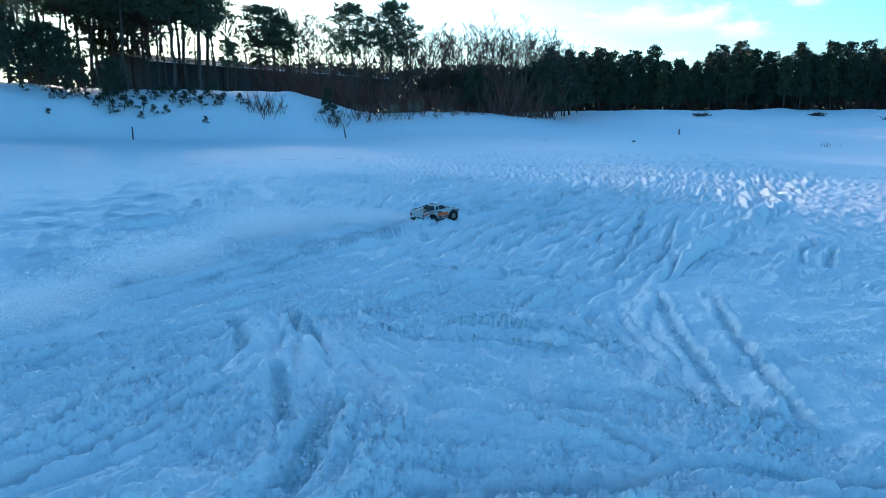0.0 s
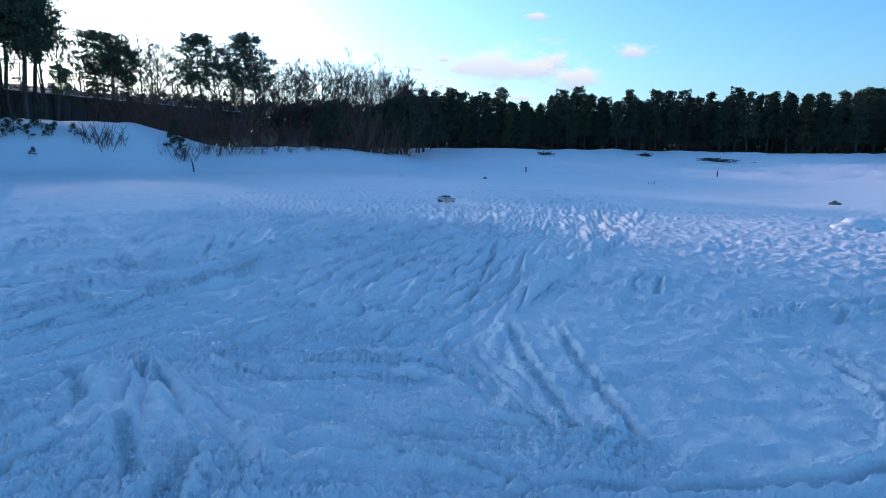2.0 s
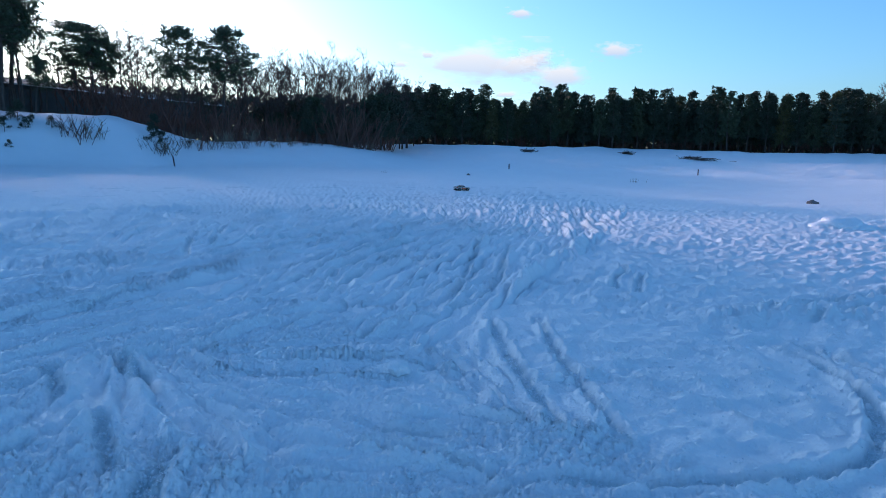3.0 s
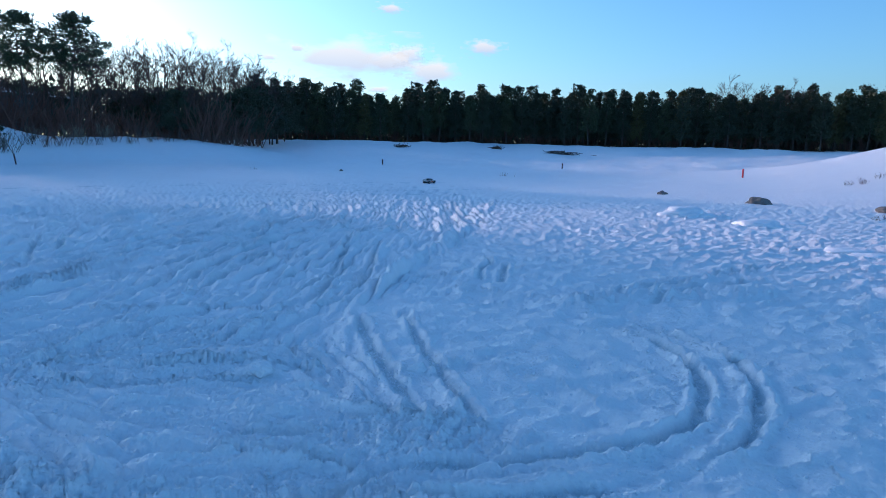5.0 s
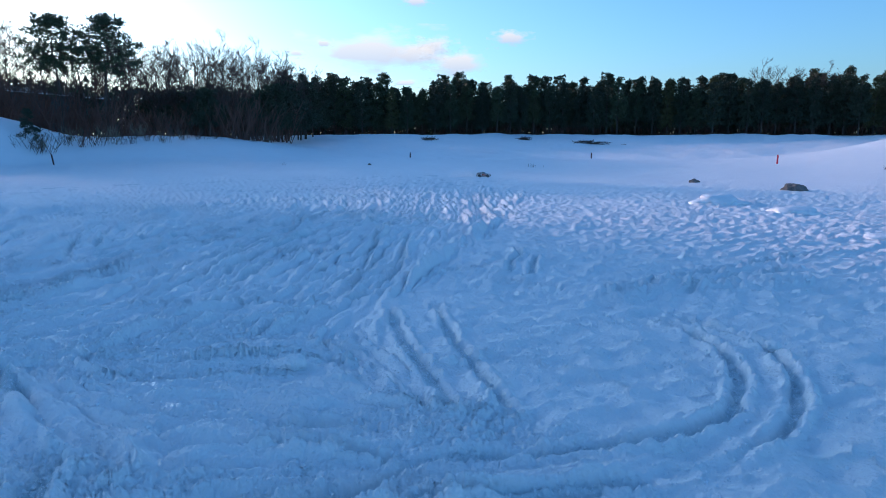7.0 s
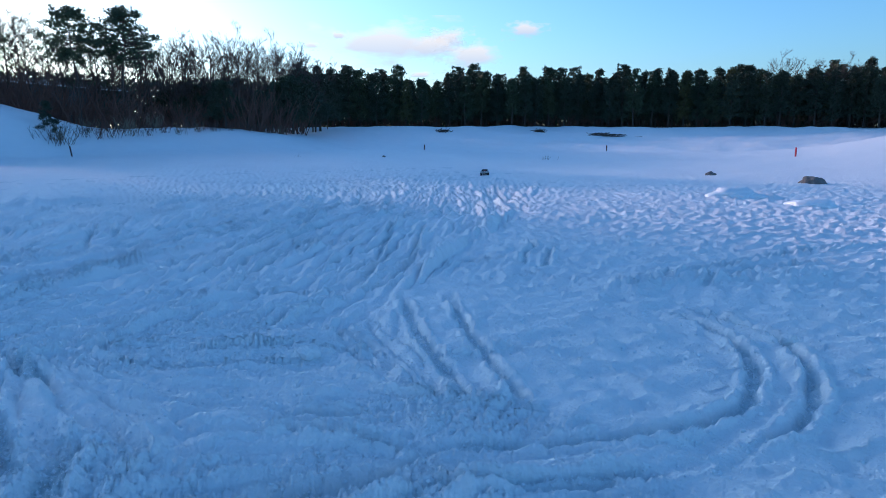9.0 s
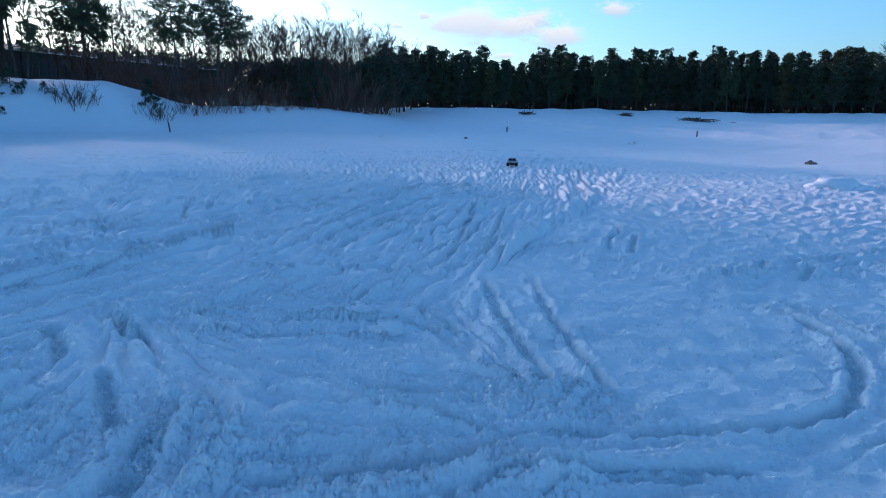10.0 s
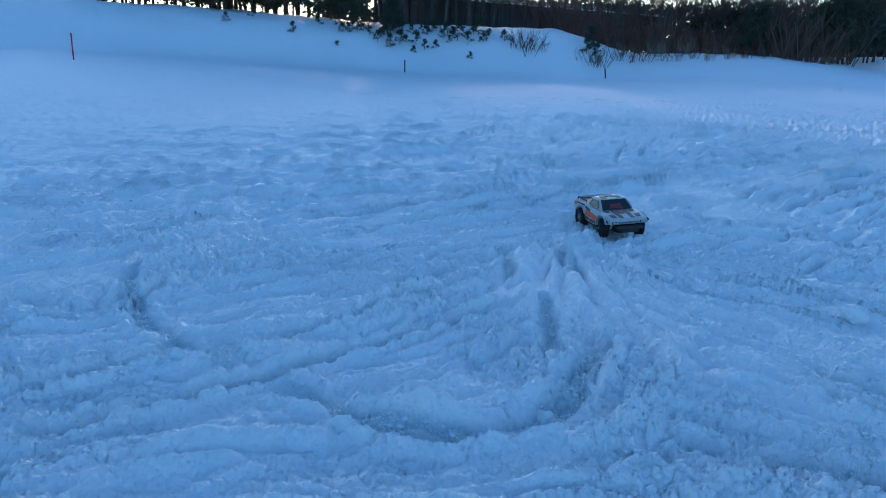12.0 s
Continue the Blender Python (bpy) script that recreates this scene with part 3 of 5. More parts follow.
# ---- trees ----
def pine_tall(seed, height, crown, wide, clumps, needles=PINE):
    """Pitch pine: bare crooked trunk, crooked limbs, open rounded crown of needle clumps."""
    g = random.Random(seed)
    tree = new("pine_tree")
    wood, leaf = Build(), Build()
    pts = [Vector((0, 0, -0.4))]
    n = 9
    for i in range(1, n + 1):
        z = height * 0.96 * i / n
        pts.append(Vector((pts[-1].x + g.gauss(0, 0.10), pts[-1].y + g.gauss(0, 0.10), z)))
    r0 = height * 0.0135
    for i in range(n):
        wood.tube(pts[i], pts[i + 1], r0 * (1 - 0.8 * i / n), r0 * (1 - 0.8 * (i + 1) / n), 6)
    for k in range(clumps):
        f = crown + (1 - crown) * ((k + g.random()) / clumps)
        z = height * f
        seg = min(n - 1, int(z / (height * 0.96) * n))
        start = pts[seg].lerp(pts[seg + 1], min(1, z / (height * 0.96) * n - seg))
        u = (f - crown) / (1 - crown)
        reach = wide * math.sqrt(max(0.04, 1 - (u - 0.38) ** 2 / 0.41)) * g.uniform(0.25, 1.05)
        an = g.uniform(0, 6.283)
        end = start + Vector((math.cos(an) * reach, math.sin(an) * reach, g.uniform(-0.35, 0.35) + 0.08 * reach))
        end.z = min(end.z, height * 1.01)
        mid = start.lerp(end, 0.5) + Vector((0, 0, g.uniform(-0.15, 0.25)))
        wood.tube(start, mid, 0.05, 0.035, 3)
        wood.tube(mid, end, 0.035, 0.015, 3)
        s = g.uniform(0.32, 0.62) * (height / 12) ** 0.5
        leaf.clump(g, end, s * 1.3, s * 0.7, 64, 0.20)
        if g.random() < 0.6:
            leaf.clump(g, mid.lerp(end, 0.4) + Vector((g.gauss(0, 0.2), g.gauss(0, 0.2), 0.1)), s * 0.9, s * 0.45, 30, 0.17)
    # dead snags below the crown
    for k in range(24):
        z = height * g.uniform(0.16, crown + 0.2)
        seg = min(n - 1, int(z / (height * 0.96) * n))
        start = pts[seg].lerp(pts[seg + 1], min(1, z / (height * 0.96) * n - seg))
        an = g.uniform(0, 6.283)
        wood.tube(start, start + Vector((math.cos(an), math.sin(an), g.uniform(-0.1, 0.5))) * g.uniform(0.5, 2.2), 0.028, 0.01, 3)
        if k % 3 == 0:
            q = start + Vector((math.cos(an), math.sin(an), 0.25)) * g.uniform(0.8, 1.7)
            leaf.clump(g, q, 0.5, 0.22, 24, 0.16)
    part("trunk", wood.mesh("trunk"), BARK, tree)
    part("crown", leaf.mesh("crown"), needles, tree)
    return tree


def pine_forest(seed, height, wide, needles=DARK, n=38, thin=0.35):
    """Close-grown young pine, needles to near the snow, ragged top."""
    g = random.Random(seed)
    tree = new("pine_tree")
    wood, leaf = Build(), Build()
    wood.tube((0, 0, -0.4), (g.gauss(0, 0.1), g.gauss(0, 0.1), height * 0.55), 0.11, 0.07, 5)
    wood.tube((0, 0, height * 0.55), (g.gauss(0, 0.15), g.gauss(0, 0.15), height * 0.97), 0.07, 0.02, 5)
    low = g.uniform(0.12, 0.3)
    for k in range(74):
        f = low + (1 - low) * ((k + g.random()) / 74)
        u = (f - low) / (1 - low)
        reach = wide * (1 - 0.66 * u ** 2.4) * g.uniform(0.3, 1.0)
        an = g.uniform(0, 6.283)
        c = Vector((math.cos(an) * reach, math.sin(an) * reach, height * f * 0.97 + g.uniform(-0.1, 0.2)))
        s = g.uniform(0.30, 0.52) * (1.15 - 0.45 * u)
        leaf.clump(g, c, s * 1.2, s * 0.75, n, 0.21, thin)
        if k % 6 == 0:
            wood.tube((0, 0, c.z - 0.2), c, 0.035, 0.012, 3)
    for k in range(5):
        leaf.clump(g, (g.gauss(0, 0.22), g.gauss(0, 0.22), height * g.uniform(0.93, 1.0)), 0.26, 0.22, 26, 0.2)
    part("trunk", wood.mesh("trunk"), BARK, tree)
    part("crown", leaf.mesh("crown"), needles, tree)
    return tree


def bare_tree(seed, height, wide, stuff=None):
    """Leafless broadleaf: forking limbs that end in fine upright twigs."""
    g = random.Random(seed)
    tree = new("bare_tree")
    trunk, limbs = Build(), Build()
    n = 7
    pts = [Vector((0, 0, -0.4))]
    for i in range(1, n + 1):
        pts.append(Vector((pts[-1].x + g.gauss(0, 0.09), pts[-1].y + g.gauss(0, 0.09), height * 0.8 * i / n)))
    for i in range(n):
        trunk.tube(pts[i], pts[i + 1], 0.10 * (1 - 0.75 * i / n), 0.10 * (1 - 0.75 * (i + 1) / n), 5)

    def grow(a, d, length, r, level):
        b = a + d * length
        limbs.tube(a, b, r, r * 0.6, 3)
        if level == 0:
            return
        for _ in range(g.choice((2, 3)) if level > 2 else g.choice((2, 3, 4))):
            t = g.uniform(0.35, 1.0)
            e = (d + Vector((g.gauss(0, 0.52), g.gauss(0, 0.52), g.uniform(0.0, 0.40)))).normalized()
            grow(a + d * length * t, e, length * g.uniform(0.45, 0.72), max(0.009, r * 0.62), level - 1)

    for k in range(27):
        f = g.uniform(0.28, 1.0)
        seg = min(n - 1, int(f * n))
        start = pts[seg].lerp(pts[seg + 1], f * n - seg if f < 1 else 1)
        an = g.uniform(0, 6.283)
        d = Vector((math.cos(an) * 0.75, math.sin(an) * 0.75, g.uniform(0.6, 1.4))).normalized()
        grow(start, d, height * g.uniform(0.14, 0.22) * wide, 0.030 * (1.2 - 0.5 * f), 4)
    part("trunk", trunk.mesh("trunk"), TWIG, tree)
    part("crown", limbs.mesh("crown"), stuff or TWIG, tree)
    return tree


def shrub(seed, height, wide, mat, stems):
    g = random.Random(seed)
    ob = Build()
    for k in range(stems):
        an = g.uniform(0, 6.283)
        a = Vector((g.gauss(0, wide * 0.25), g.gauss(0, wide * 0.25), -0.1))
        d = Vector((math.cos(an) * 0.5, math.sin(an) * 0.5, 1.0)).normalized()
        h = height * g.uniform(0.5, 1.0)
        ob.tube(a, a + d * h, 0.016, 0.008, 3)
        for _ in range(5):
            t = g.uniform(0.3, 1)
            e = (d + Vector((g.gauss(0, 0.6), g.gauss(0, 0.6), 0.2))).normalized()
            ob.tube(a + d * h * t, a + d * h * t + e * h * 0.35, 0.010, 0.006, 3)
    return part("shrub", ob.mesh("shrub"), mat)


def young_pine(seed, height):
    g = random.Random(seed)
    tree = new("pine_sapling")
    wood, leaf = Build(), Build()
    wood.tube((0, 0, -0.2), (0, 0, height), 0.03, 0.01, 4)
    for k in range(16):
        f = g.uniform(0.1, 1.0)
        an, reach = g.uniform(0, 6.283), height * 0.42 * (1.1 - f)
        end = Vector((math.cos(an) * reach, math.sin(an) * reach, height * f + 0.1))
        wood.tube((0, 0, height * f * 0.9), end, 0.015, 0.008, 3)
        leaf.clump(g, end, 0.20 * height ** 0.5, 0.12 * height ** 0.5, 60, 0.12, 0.16)
    part("stem", wood.mesh("stem"), BARK, tree)
    part("needles", leaf.mesh("needles"), DARK, tree)
    return tree


def stand(tree, x, y, turn, size, label, category, group):
    """A copy of a tree on the snow."""
    ob = copy_thing(tree, pose(x, y, floor_at(x, y) - 0.05, 0, 0, turn) @ Matrix.Scale(size, 4))
    ob.scale = (size, size, size)
    return tagged(ob, label, category, group)


def sink(kinds):
    """Remove the patterns from which copies were made."""
    for tree in kinds:
        for o in (*tree.children_recursive, tree):
            bpy.data.objects.remove(o)


FAR = 1.2


def plant():
    g = random.Random(11)
    # Tall pitch pines round the barn: bearing, distance, elevation of the top
    tall = [pine_tall(100 + k, 12, (0.46, 0.54, 0.52)[k % 3], (2.3, 3.1, 2.0)[k % 3], (66, 104, 60)[k % 3]) for k in range(5)]
    # Those from -20.8 to -26.0 beyond 73 are added to stop stray sun
    for az, r, top in [(-44, 60, 12.5), (-41.5, 66, 13), (-39, 61, 12), (-37.9, 60, 12), (-38.3, 69, 13), (-36.8, 68, 12.5), (-34.2, 60, 13), (-32.6, 64, 12.4), (-31, 59, 12.2), (-29.6, 66, 12),
                       (-28.4, 61, 11.6), (-27.4, 70, 12.4), (-26.6, 63, 11.8), (-24.3, 60, 12.2), (-23.1, 66, 11.6), (-22.0, 63, 11.2), (-21.0, 58, 12.0), (-20.0, 64, 11.4), (-19.0, 59, 12.1),
                       (-31.6, 68, 13), (-30.3, 70, 12.6), (-29.0, 72, 12.8), (-28.0, 66, 12.0), (-22.6, 72, 12.2), (-20.4, 71, 12.4), (-18.5, 68, 12.6), (-18.2, 66, 11.8), (-17.9, 62, 10.6), (-17.1, 58, 5.8), (-16.4, 61, 5.6), (-22.8, 74, 12), (-23.6, 76, 12.4), (-21.6, 77, 12), (-20.8, 78, 12.2), (-26.0, 74, 12.6), (-25.1, 70, 12.2), (-24.8, 77, 12.8), (-25.6, 79, 13.2), (-14.5, 66, 8.3), (-13.4, 64, 8.1), (-12.4, 67, 7.2), (-7.2, 62, 8.6), (-4.2, 63, 8.7), (-14.6, 74, 5.6)]:
        r *= FAR
        x, y = polar(az, r)
        h = 1.65 + r * math.tan(radians(top)) - floor_at(x, y)
        stand(tall[1] if az > -9 or -15 < az < -12 else g.choice(tall), x, y, g.uniform(0, 360), h / 12, "tall dark pitch pine with open crown and bare trunk", "tree", "pines above the snow bank")
    # Full-crowned pines added to plug the trunk gap against sun on the left snow
    full = pine_tall(120, 12, 0.26, 2.2, 96)
    for az, r, top in [(-26.45, 86, 12.0), (-25.2, 88, 12.0), (-23.6, 92, 12.0)]:
        x, y = polar(az, r)
        h = 1.65 + r * math.tan(radians(top)) - floor_at(x, y)
        stand(full, x, y, g.uniform(0, 360), h / 12, "added tall pine whose full crown blocks the low sun", "tree", "pines above the snow bank")
    # Leafless broadleaf trees between them and along the wood's corner
    bare = [bare_tree(200 + k, 9, (0.9, 1.1, 0.8)[k % 3]) for k in range(5)]
    spots = [(-12.4, 76, 7.4), (-10.8, 79, 7.8), (-4.9, 74, 7.4), (-2.9, 72, 6.9), (0.2, 74, 6.6), (2.9, 76, 6.9), (4.2, 75, 6.7), (6.9, 77, 6.2), (8.1, 80, 5.8), (3.9, 66, 6.2), (-0.1, 70, 6.2), (-11.6, 68, 8.6), (-10.2, 72, 8.0), (-9.0, 66, 7.4), (-5.8, 70, 7.6), (-2.4, 66, 7.0), (-0.6, 68, 6.7), (0.9, 72, 7.0), (2.3, 66, 7.3), (3.4, 70, 6.9), (4.9, 68, 6.6),
             (6.2, 73, 6.5), (7.6, 70, 6.0), (8.8, 76, 5.7), (9.8, 74, 5.5), (11.0, 80, 5.2), (47.3, 92, 5.3), (48.6, 90, 4.9), (46.4, 95, 5.0), (50.1, 88, 4.6), (51.6, 91, 4.4),
             (56.5, 90, 4.7), (57.8, 88, 4.9), (59.6, 90, 4.6), (43.0, 93, 4.5), (-13.6, 70, 7.6), (-1.6, 75, 6.4), (-3.3, 78, 7.2), (-6.4, 80, 7.2), (-8.2, 78, 7.0), (-15.3, 70, 6.4), (1.6, 80, 6.6), (5.6, 80, 6.2)]
    for k, (az, r, top) in enumerate(spots + [(-25.0 + 1.9 * i, 72 + 3 * (i % 3), 7.5) for i in range(6)] + [(-44 + 2.2 * i, 74, 8) for i in range(5)] + [(-33 + 1.15 * i, 64 + 4 * (i % 3), 11 - 0.12 * i) for i in range(15)] + [(-13.5 + 1.05 * i, 68 + 4 * (i % 3), 6.6 - 0.03 * i) for i in range(22)]):
        if -28.6 < az < -24.2:
            continue
        r *= FAR
        x, y = polar(az, r)
        h = 1.65 + r * math.tan(radians(top)) - floor_at(x, y)
        stand(g.choice(bare), x, y, g.uniform(0, 360), h / 8.9, "leafless grey-brown broadleaf tree with fine twigs", "tree", "bare trees above the bank")
    # Close pine wood along the far side of the field
    wood = [pine_forest(300 + k, 7.5, (1.25, 1.5, 1.1)[k % 3], (DARK, PINE, DARK, PINE, DARK, OLIVE)[k]) for k in range(6)]
    for row, (r0, az0) in enumerate([(86, 9.0), (89, 8.4), (92, 9.2), (95.5, 8.8)]):
        az = az0
        while az < 66:
            r = r0 * FAR + g.uniform(-1.5, 1.5)
            x, y = polar(az, r)
            top = 4.25 + 0.22 * math.sin(az * 0.9) + g.gauss(0, 0.33) - (0.35 if 17.5 < az < 20.5 else 0) + (0.45 if az < 13 else 0)
            h = (1.65 + r * math.tan(radians(top)) - floor_at(x, y)) * (1.0 if row < 2 else 0.98)
            kind = wood[5] if g.random() < (0.12 if az > 34 else 0.04) else wood[g.randrange(5)]
            stand(kind, x, y, g.uniform(0, 360), h / 7.5, "dark green pine in a close-grown wood beside the snow", "tree", "pine wood")
            az += g.uniform(0.85, 1.35)
    # Dark evergreens low down on the bank
    low = [pine_forest(340 + k, 4.5, 1.7, DARK, 66, 0.18) for k in range(2)]
    for az, r, h in [(3.0, 62, 4.0), (2.4, 66, 4.2), (-0.2, 68, 2.8), (5.8, 64, 3.6), (7.2, 65, 4.6), (8.2, 66, 5.2), (9.0, 70, 5.6), (10.4, 76, 6), (-33.6, 58, 4.6), (-31.8, 57, 5.0), (-30.0, 58, 4.4), (-28.3, 57, 4.2), (-36, 58, 5),
                     (-38.5, 58, 5), (-41, 58, 5), (-35, 62, 5.5), (-32.5, 62, 5.5), (-29.4, 62, 4.8), (10.0, 72, 4.2), (9.2, 80, 5), (-44, 58, 5), (-25.2, 55.5, 2.6), (-1.4, 70, 3.5), (1.2, 72, 4.0)]:
        r *= FAR
        x, y = polar(az, r)
        stand(g.choice(low), x, y, g.uniform(0, 360), 1.2 * h / 4.5, "low dark evergreen beside the snow bank", "tree", "evergreens on the bank")
    # Evergreens added near -38 to close a gap that let sun through
    for az, r in [(-37.2, 74), (-37.8, 74), (-38.4, 74), (-38.0, 88), (-37.5, 89)]:
        x, y = polar(az, r)
        stand(g.choice(low), x, y, g.uniform(0, 360), 2.0, "low dark evergreen beside the snow bank", "tree", "evergreens on the bank")
    # Closed row added as a sun screen, its upper part out of view
    for az in np.arange(-47, -33.2, 0.85):
        x, y = polar(az + g.uniform(-0.3, 0.3), g.uniform(77, 85))
        stand(g.choice(low), x, y, g.uniform(0, 360), g.uniform(1.55, 2.0), "low dark evergreen beside the snow bank", "tree", "evergreens on the bank")
    sink(tall + [full] + bare + wood + low)
    # Saplings and brush that poke through the snow of the bank
    saplings = [young_pine(400 + k, 1.3) for k in range(3)]
    for az, r, h in [(-36, 52, 1.2), (-33, 51, 0.9)] + [(-29.6 + 0.42 * i, 50.5 + (i * 7 % 5) * 0.6, 0.7 + 0.25 * (i * 5 % 4)) for i in range(30)] + [(-25.6, 50.4, 2.2), (-25.0, 50.8, 2.0), (-9.4, 50.6, 1.6), (-8.9, 50.4, 1.4), (-29.3, 51.5, 1.3), (-27.0, 50.5, 1.0), (-25.9, 51, 1.4), (-25.2, 51, 2.0), (-24.6, 52, 1.6), (-23.5, 50, 0.8), (-21.7, 51.5, 1.0), (-20.6, 51, 0.8), (-18.9, 50.2, 0.7),
                     (-18.1, 50.4, 0.6), (-16.2, 52, 1.0), (-9.6, 51, 1.2), (-8.8, 51.5, 1.0), (-28, 52, 1.0), (-26.4, 52, 0.9), (-22.6, 51, 0.7), (-9.2, 53, 1.3), (-31, 52, 1.0), (-38, 51, 0.9), (-17.6, 50.8, 0.5)]:
        r = r * FAR + g.uniform(0.5, 4.5)
        h *= g.uniform(0.55, 1.0)
        x, y = polar(az, r)
        stand(g.choice(saplings), x, y, g.uniform(0, 360), 1.2 * h / 1.3, "small pine sapling poking through deep snow", "sapling", "saplings on the bank")
    brush = [shrub(420 + k, 1.4, 1.2, (TWIG, BRUSH, REED)[k], 16) for k in range(3)]
    for az, r, h in [(-15.2, 52, 1.5), (-14.4, 51.6, 1.8), (-13.6, 51.8, 1.5), (-8.4, 51, 1.6), (-9.0, 51, 1.3), (-7.2, 54, 1.1), (-6.0, 54, 1.3), (-5.0, 54.5, 1.2), (-3.9, 55, 1.2), (-2.8, 55, 1.0), (-1.6, 56, 1.1),
                     (-0.4, 56, 1.0), (1.0, 57, 1.0), (2.2, 57, 1.0), (3.5, 58, 0.9), (4.8, 58, 0.9), (6.2, 59, 0.9), (7.4, 60, 0.9), (-6.6, 56, 1.3), (-4.4, 57, 1.4), (-2.2, 58, 1.4), (0.4, 59, 1.3),
                     (55.0, 33, 0.3), (55.9, 33, 0.35), (56.8, 34, 0.3), (57.6, 22, 0.25), (57.0, 21.5, 0.2)]:
        r *= FAR
        x, y = polar(az, r)
        stand(g.choice(brush), x, y, g.uniform(0, 360), 1.2 * h / 1.4, "leafless brown brush standing in snow", "shrub", "brush on the bank")
    for az in np.arange(10, 64, 0.8):
        x, y = polar(az + g.uniform(-0.3, 0.3), g.uniform(104, 111))
        stand(brush[1], x, y, g.uniform(0, 360), g.uniform(1.2, 2.0), "tangled russet undergrowth below dark pines", "shrub", "undergrowth")
    for az in np.arange(-14, 8.5, 0.4):
        x, y = polar(az + g.uniform(-0.3, 0.3), g.uniform(73, 91))
        stand(brush[1], x, y, g.uniform(0, 360), g.uniform(1.8, 3.4), "tangled russet undergrowth below bare trees", "shrub", "undergrowth")
    sink(saplings + brush)
    # What stands behind, deep in the woods
    far = Build()
    for k in range(13000):
        az = g.uniform(-64, 66)
        r = g.uniform(118, 134) if az > 8 else g.uniform(110, 134)
        x, y = polar(az, r)
        top = 6.8 if az > 8 else 8.2
        if -26.8 < az < -24.8:
            continue
        # Added taller screen, mostly unseen, thinned so that some sun passes
        if az < -31:
            top = 13
            if g.random() < 0.8:
                continue
        far.clump(g, (x, y, 1.0 + top * g.random() ** 0.9), 0.9, 0.6, 6, 0.8)
    for k in range(3500):
        x, y = polar(g.uniform(66, 296), g.uniform(120, 136))
        far.clump(g, (x, y, 8 * g.random() ** 0.9), 1.1, 0.8, 5, 1.1)
    tagged(part("far_woods", far.mesh("far_woods"), DARK), "dense dark pine woods behind the field", "woods", kind="stuff")


plant()


# ---- barn ----
def barn():
    """Long low shed of sheet metal behind the pines; gable end towards the gap in the trees."""
    thing = new("storage_shed")
    x0, y0 = polar(-22.6, 84)
    x1, y1 = polar(-3.6, 120)
    length, wide, eave, ridge = math.hypot(x1 - x0, y1 - y0), 10.0, 3.5, 4.5
    base = 3.9
    turn = math.degrees(math.atan2(y1 - y0, x1 - x0))
    thing.matrix_world = pose(x0, y0, base, 0, 0, turn)
    bm = bmesh.new()
    box(bm, 0, length, 0, 0.15, -1.5, eave)
    part("wall", bm, METAL, thing)
    bm = bmesh.new()
    box(bm, 0, length, wide - 0.15, wide, -1.5, eave)
    part("wall", bm, METAL, thing)
    for x in (0.0, length - 0.15):
        bm = bmesh.new()
        ring = [(0.15, -1.5), (wide - 0.15, -1.5), (wide - 0.15, eave), (wide / 2, ridge - 0.05), (0.15, eave)]
        a = [bm.verts.new((x + 0.003, p, q)) for p, q in ring]
        b = [bm.verts.new((x + 0.147, p, q)) for p, q in ring]
        bm.faces.new(a[::-1])
        bm.faces.new(b)
        for i in range(5):
            bm.faces.new((a[i], a[(i + 1) % 5], b[(i + 1) % 5], b[i]))
        part("gable", bm, METAL, thing)
    for s in (0, 1):
        bm = bmesh.new()
        e, r = (-0.45, wide / 2) if s == 0 else (wide + 0.45, wide / 2)
        q = [(-0.3, e, eave - 0.09), (length + 0.3, e, eave - 0.09), (length + 0.3, r, ridge), (-0.3, r, ridge)]
        v = [bm.verts.new(p) for p in q] + [bm.verts.new((p[0], p[1], p[2] + 0.1)) for p in q]
        for f in ((0, 1, 2, 3), (7, 6, 5, 4), (0, 4, 5, 1), (1, 5, 6, 2), (2, 6, 7, 3), (3, 7, 4, 0)):
            bm.faces.new([v[i] for i in f])
        roof = part("roof", bm, ROOF, thing)
        if s == 0:
            bm = bmesh.new()
            box(bm, -0.32, length + 0.32, e - 0.06, e - 0.003, eave - 0.10, eave + 0.02)
            part("fascia", bm, CLUMP_SNOW, roof, "pale snow-edged fascia board")
    rib = bmesh.new()
    box(rib, -0.03, 0.03, -0.035, -0.002, -1.4, eave - 0.2)
    me = bpy.data.meshes.new("rib")
    rib.to_mesh(me)
    for k in range(int(length / 1.2)):
        ob = part("wall_rib", me, RIB, thing)
        ob.location = (0.6 + k * 1.2, 0, 0)
    tagged(thing, "long low grey sheet-metal shed behind the pines", "shed")


barn()


# ---- stakes, stones and lumps in the field ----
def stake(x, y, high, lean, paint, label):
    bm = bmesh.new()
    box(bm, -0.045, 0.045, -0.03, 0.03, -0.4, high)
    bmesh.ops.bevel(bm, geom=[e for e in bm.edges], offset=0.005, segments=1, affect="EDGES")
    for v in bm.verts:
        if v.co.z > high - 0.01:
            v.co.z -= 0.03 * abs(v.co.x) / 0.028
    ob = part("marker_stake", bm, paint)
    ob.matrix_world = pose(x, y, floor_at(x, y), 0, lean, 20 * lean)
    tagged(ob, label, "stake", "marker stakes")


def place(az, el):
    """Where the line of sight from head height at a bearing and elevation meets the snow."""
    best = None
    for r in np.concatenate([np.arange(1.9, 8, 0.02), np.arange(8, 110, 0.1)]):
        x, y = polar(az, float(r))
        if 1.65 + r * math.tan(radians(el)) <= float(land(x, y)):
            return x, y, float(r)
    x, y = polar(az, 60)
    return x, y, 60.0


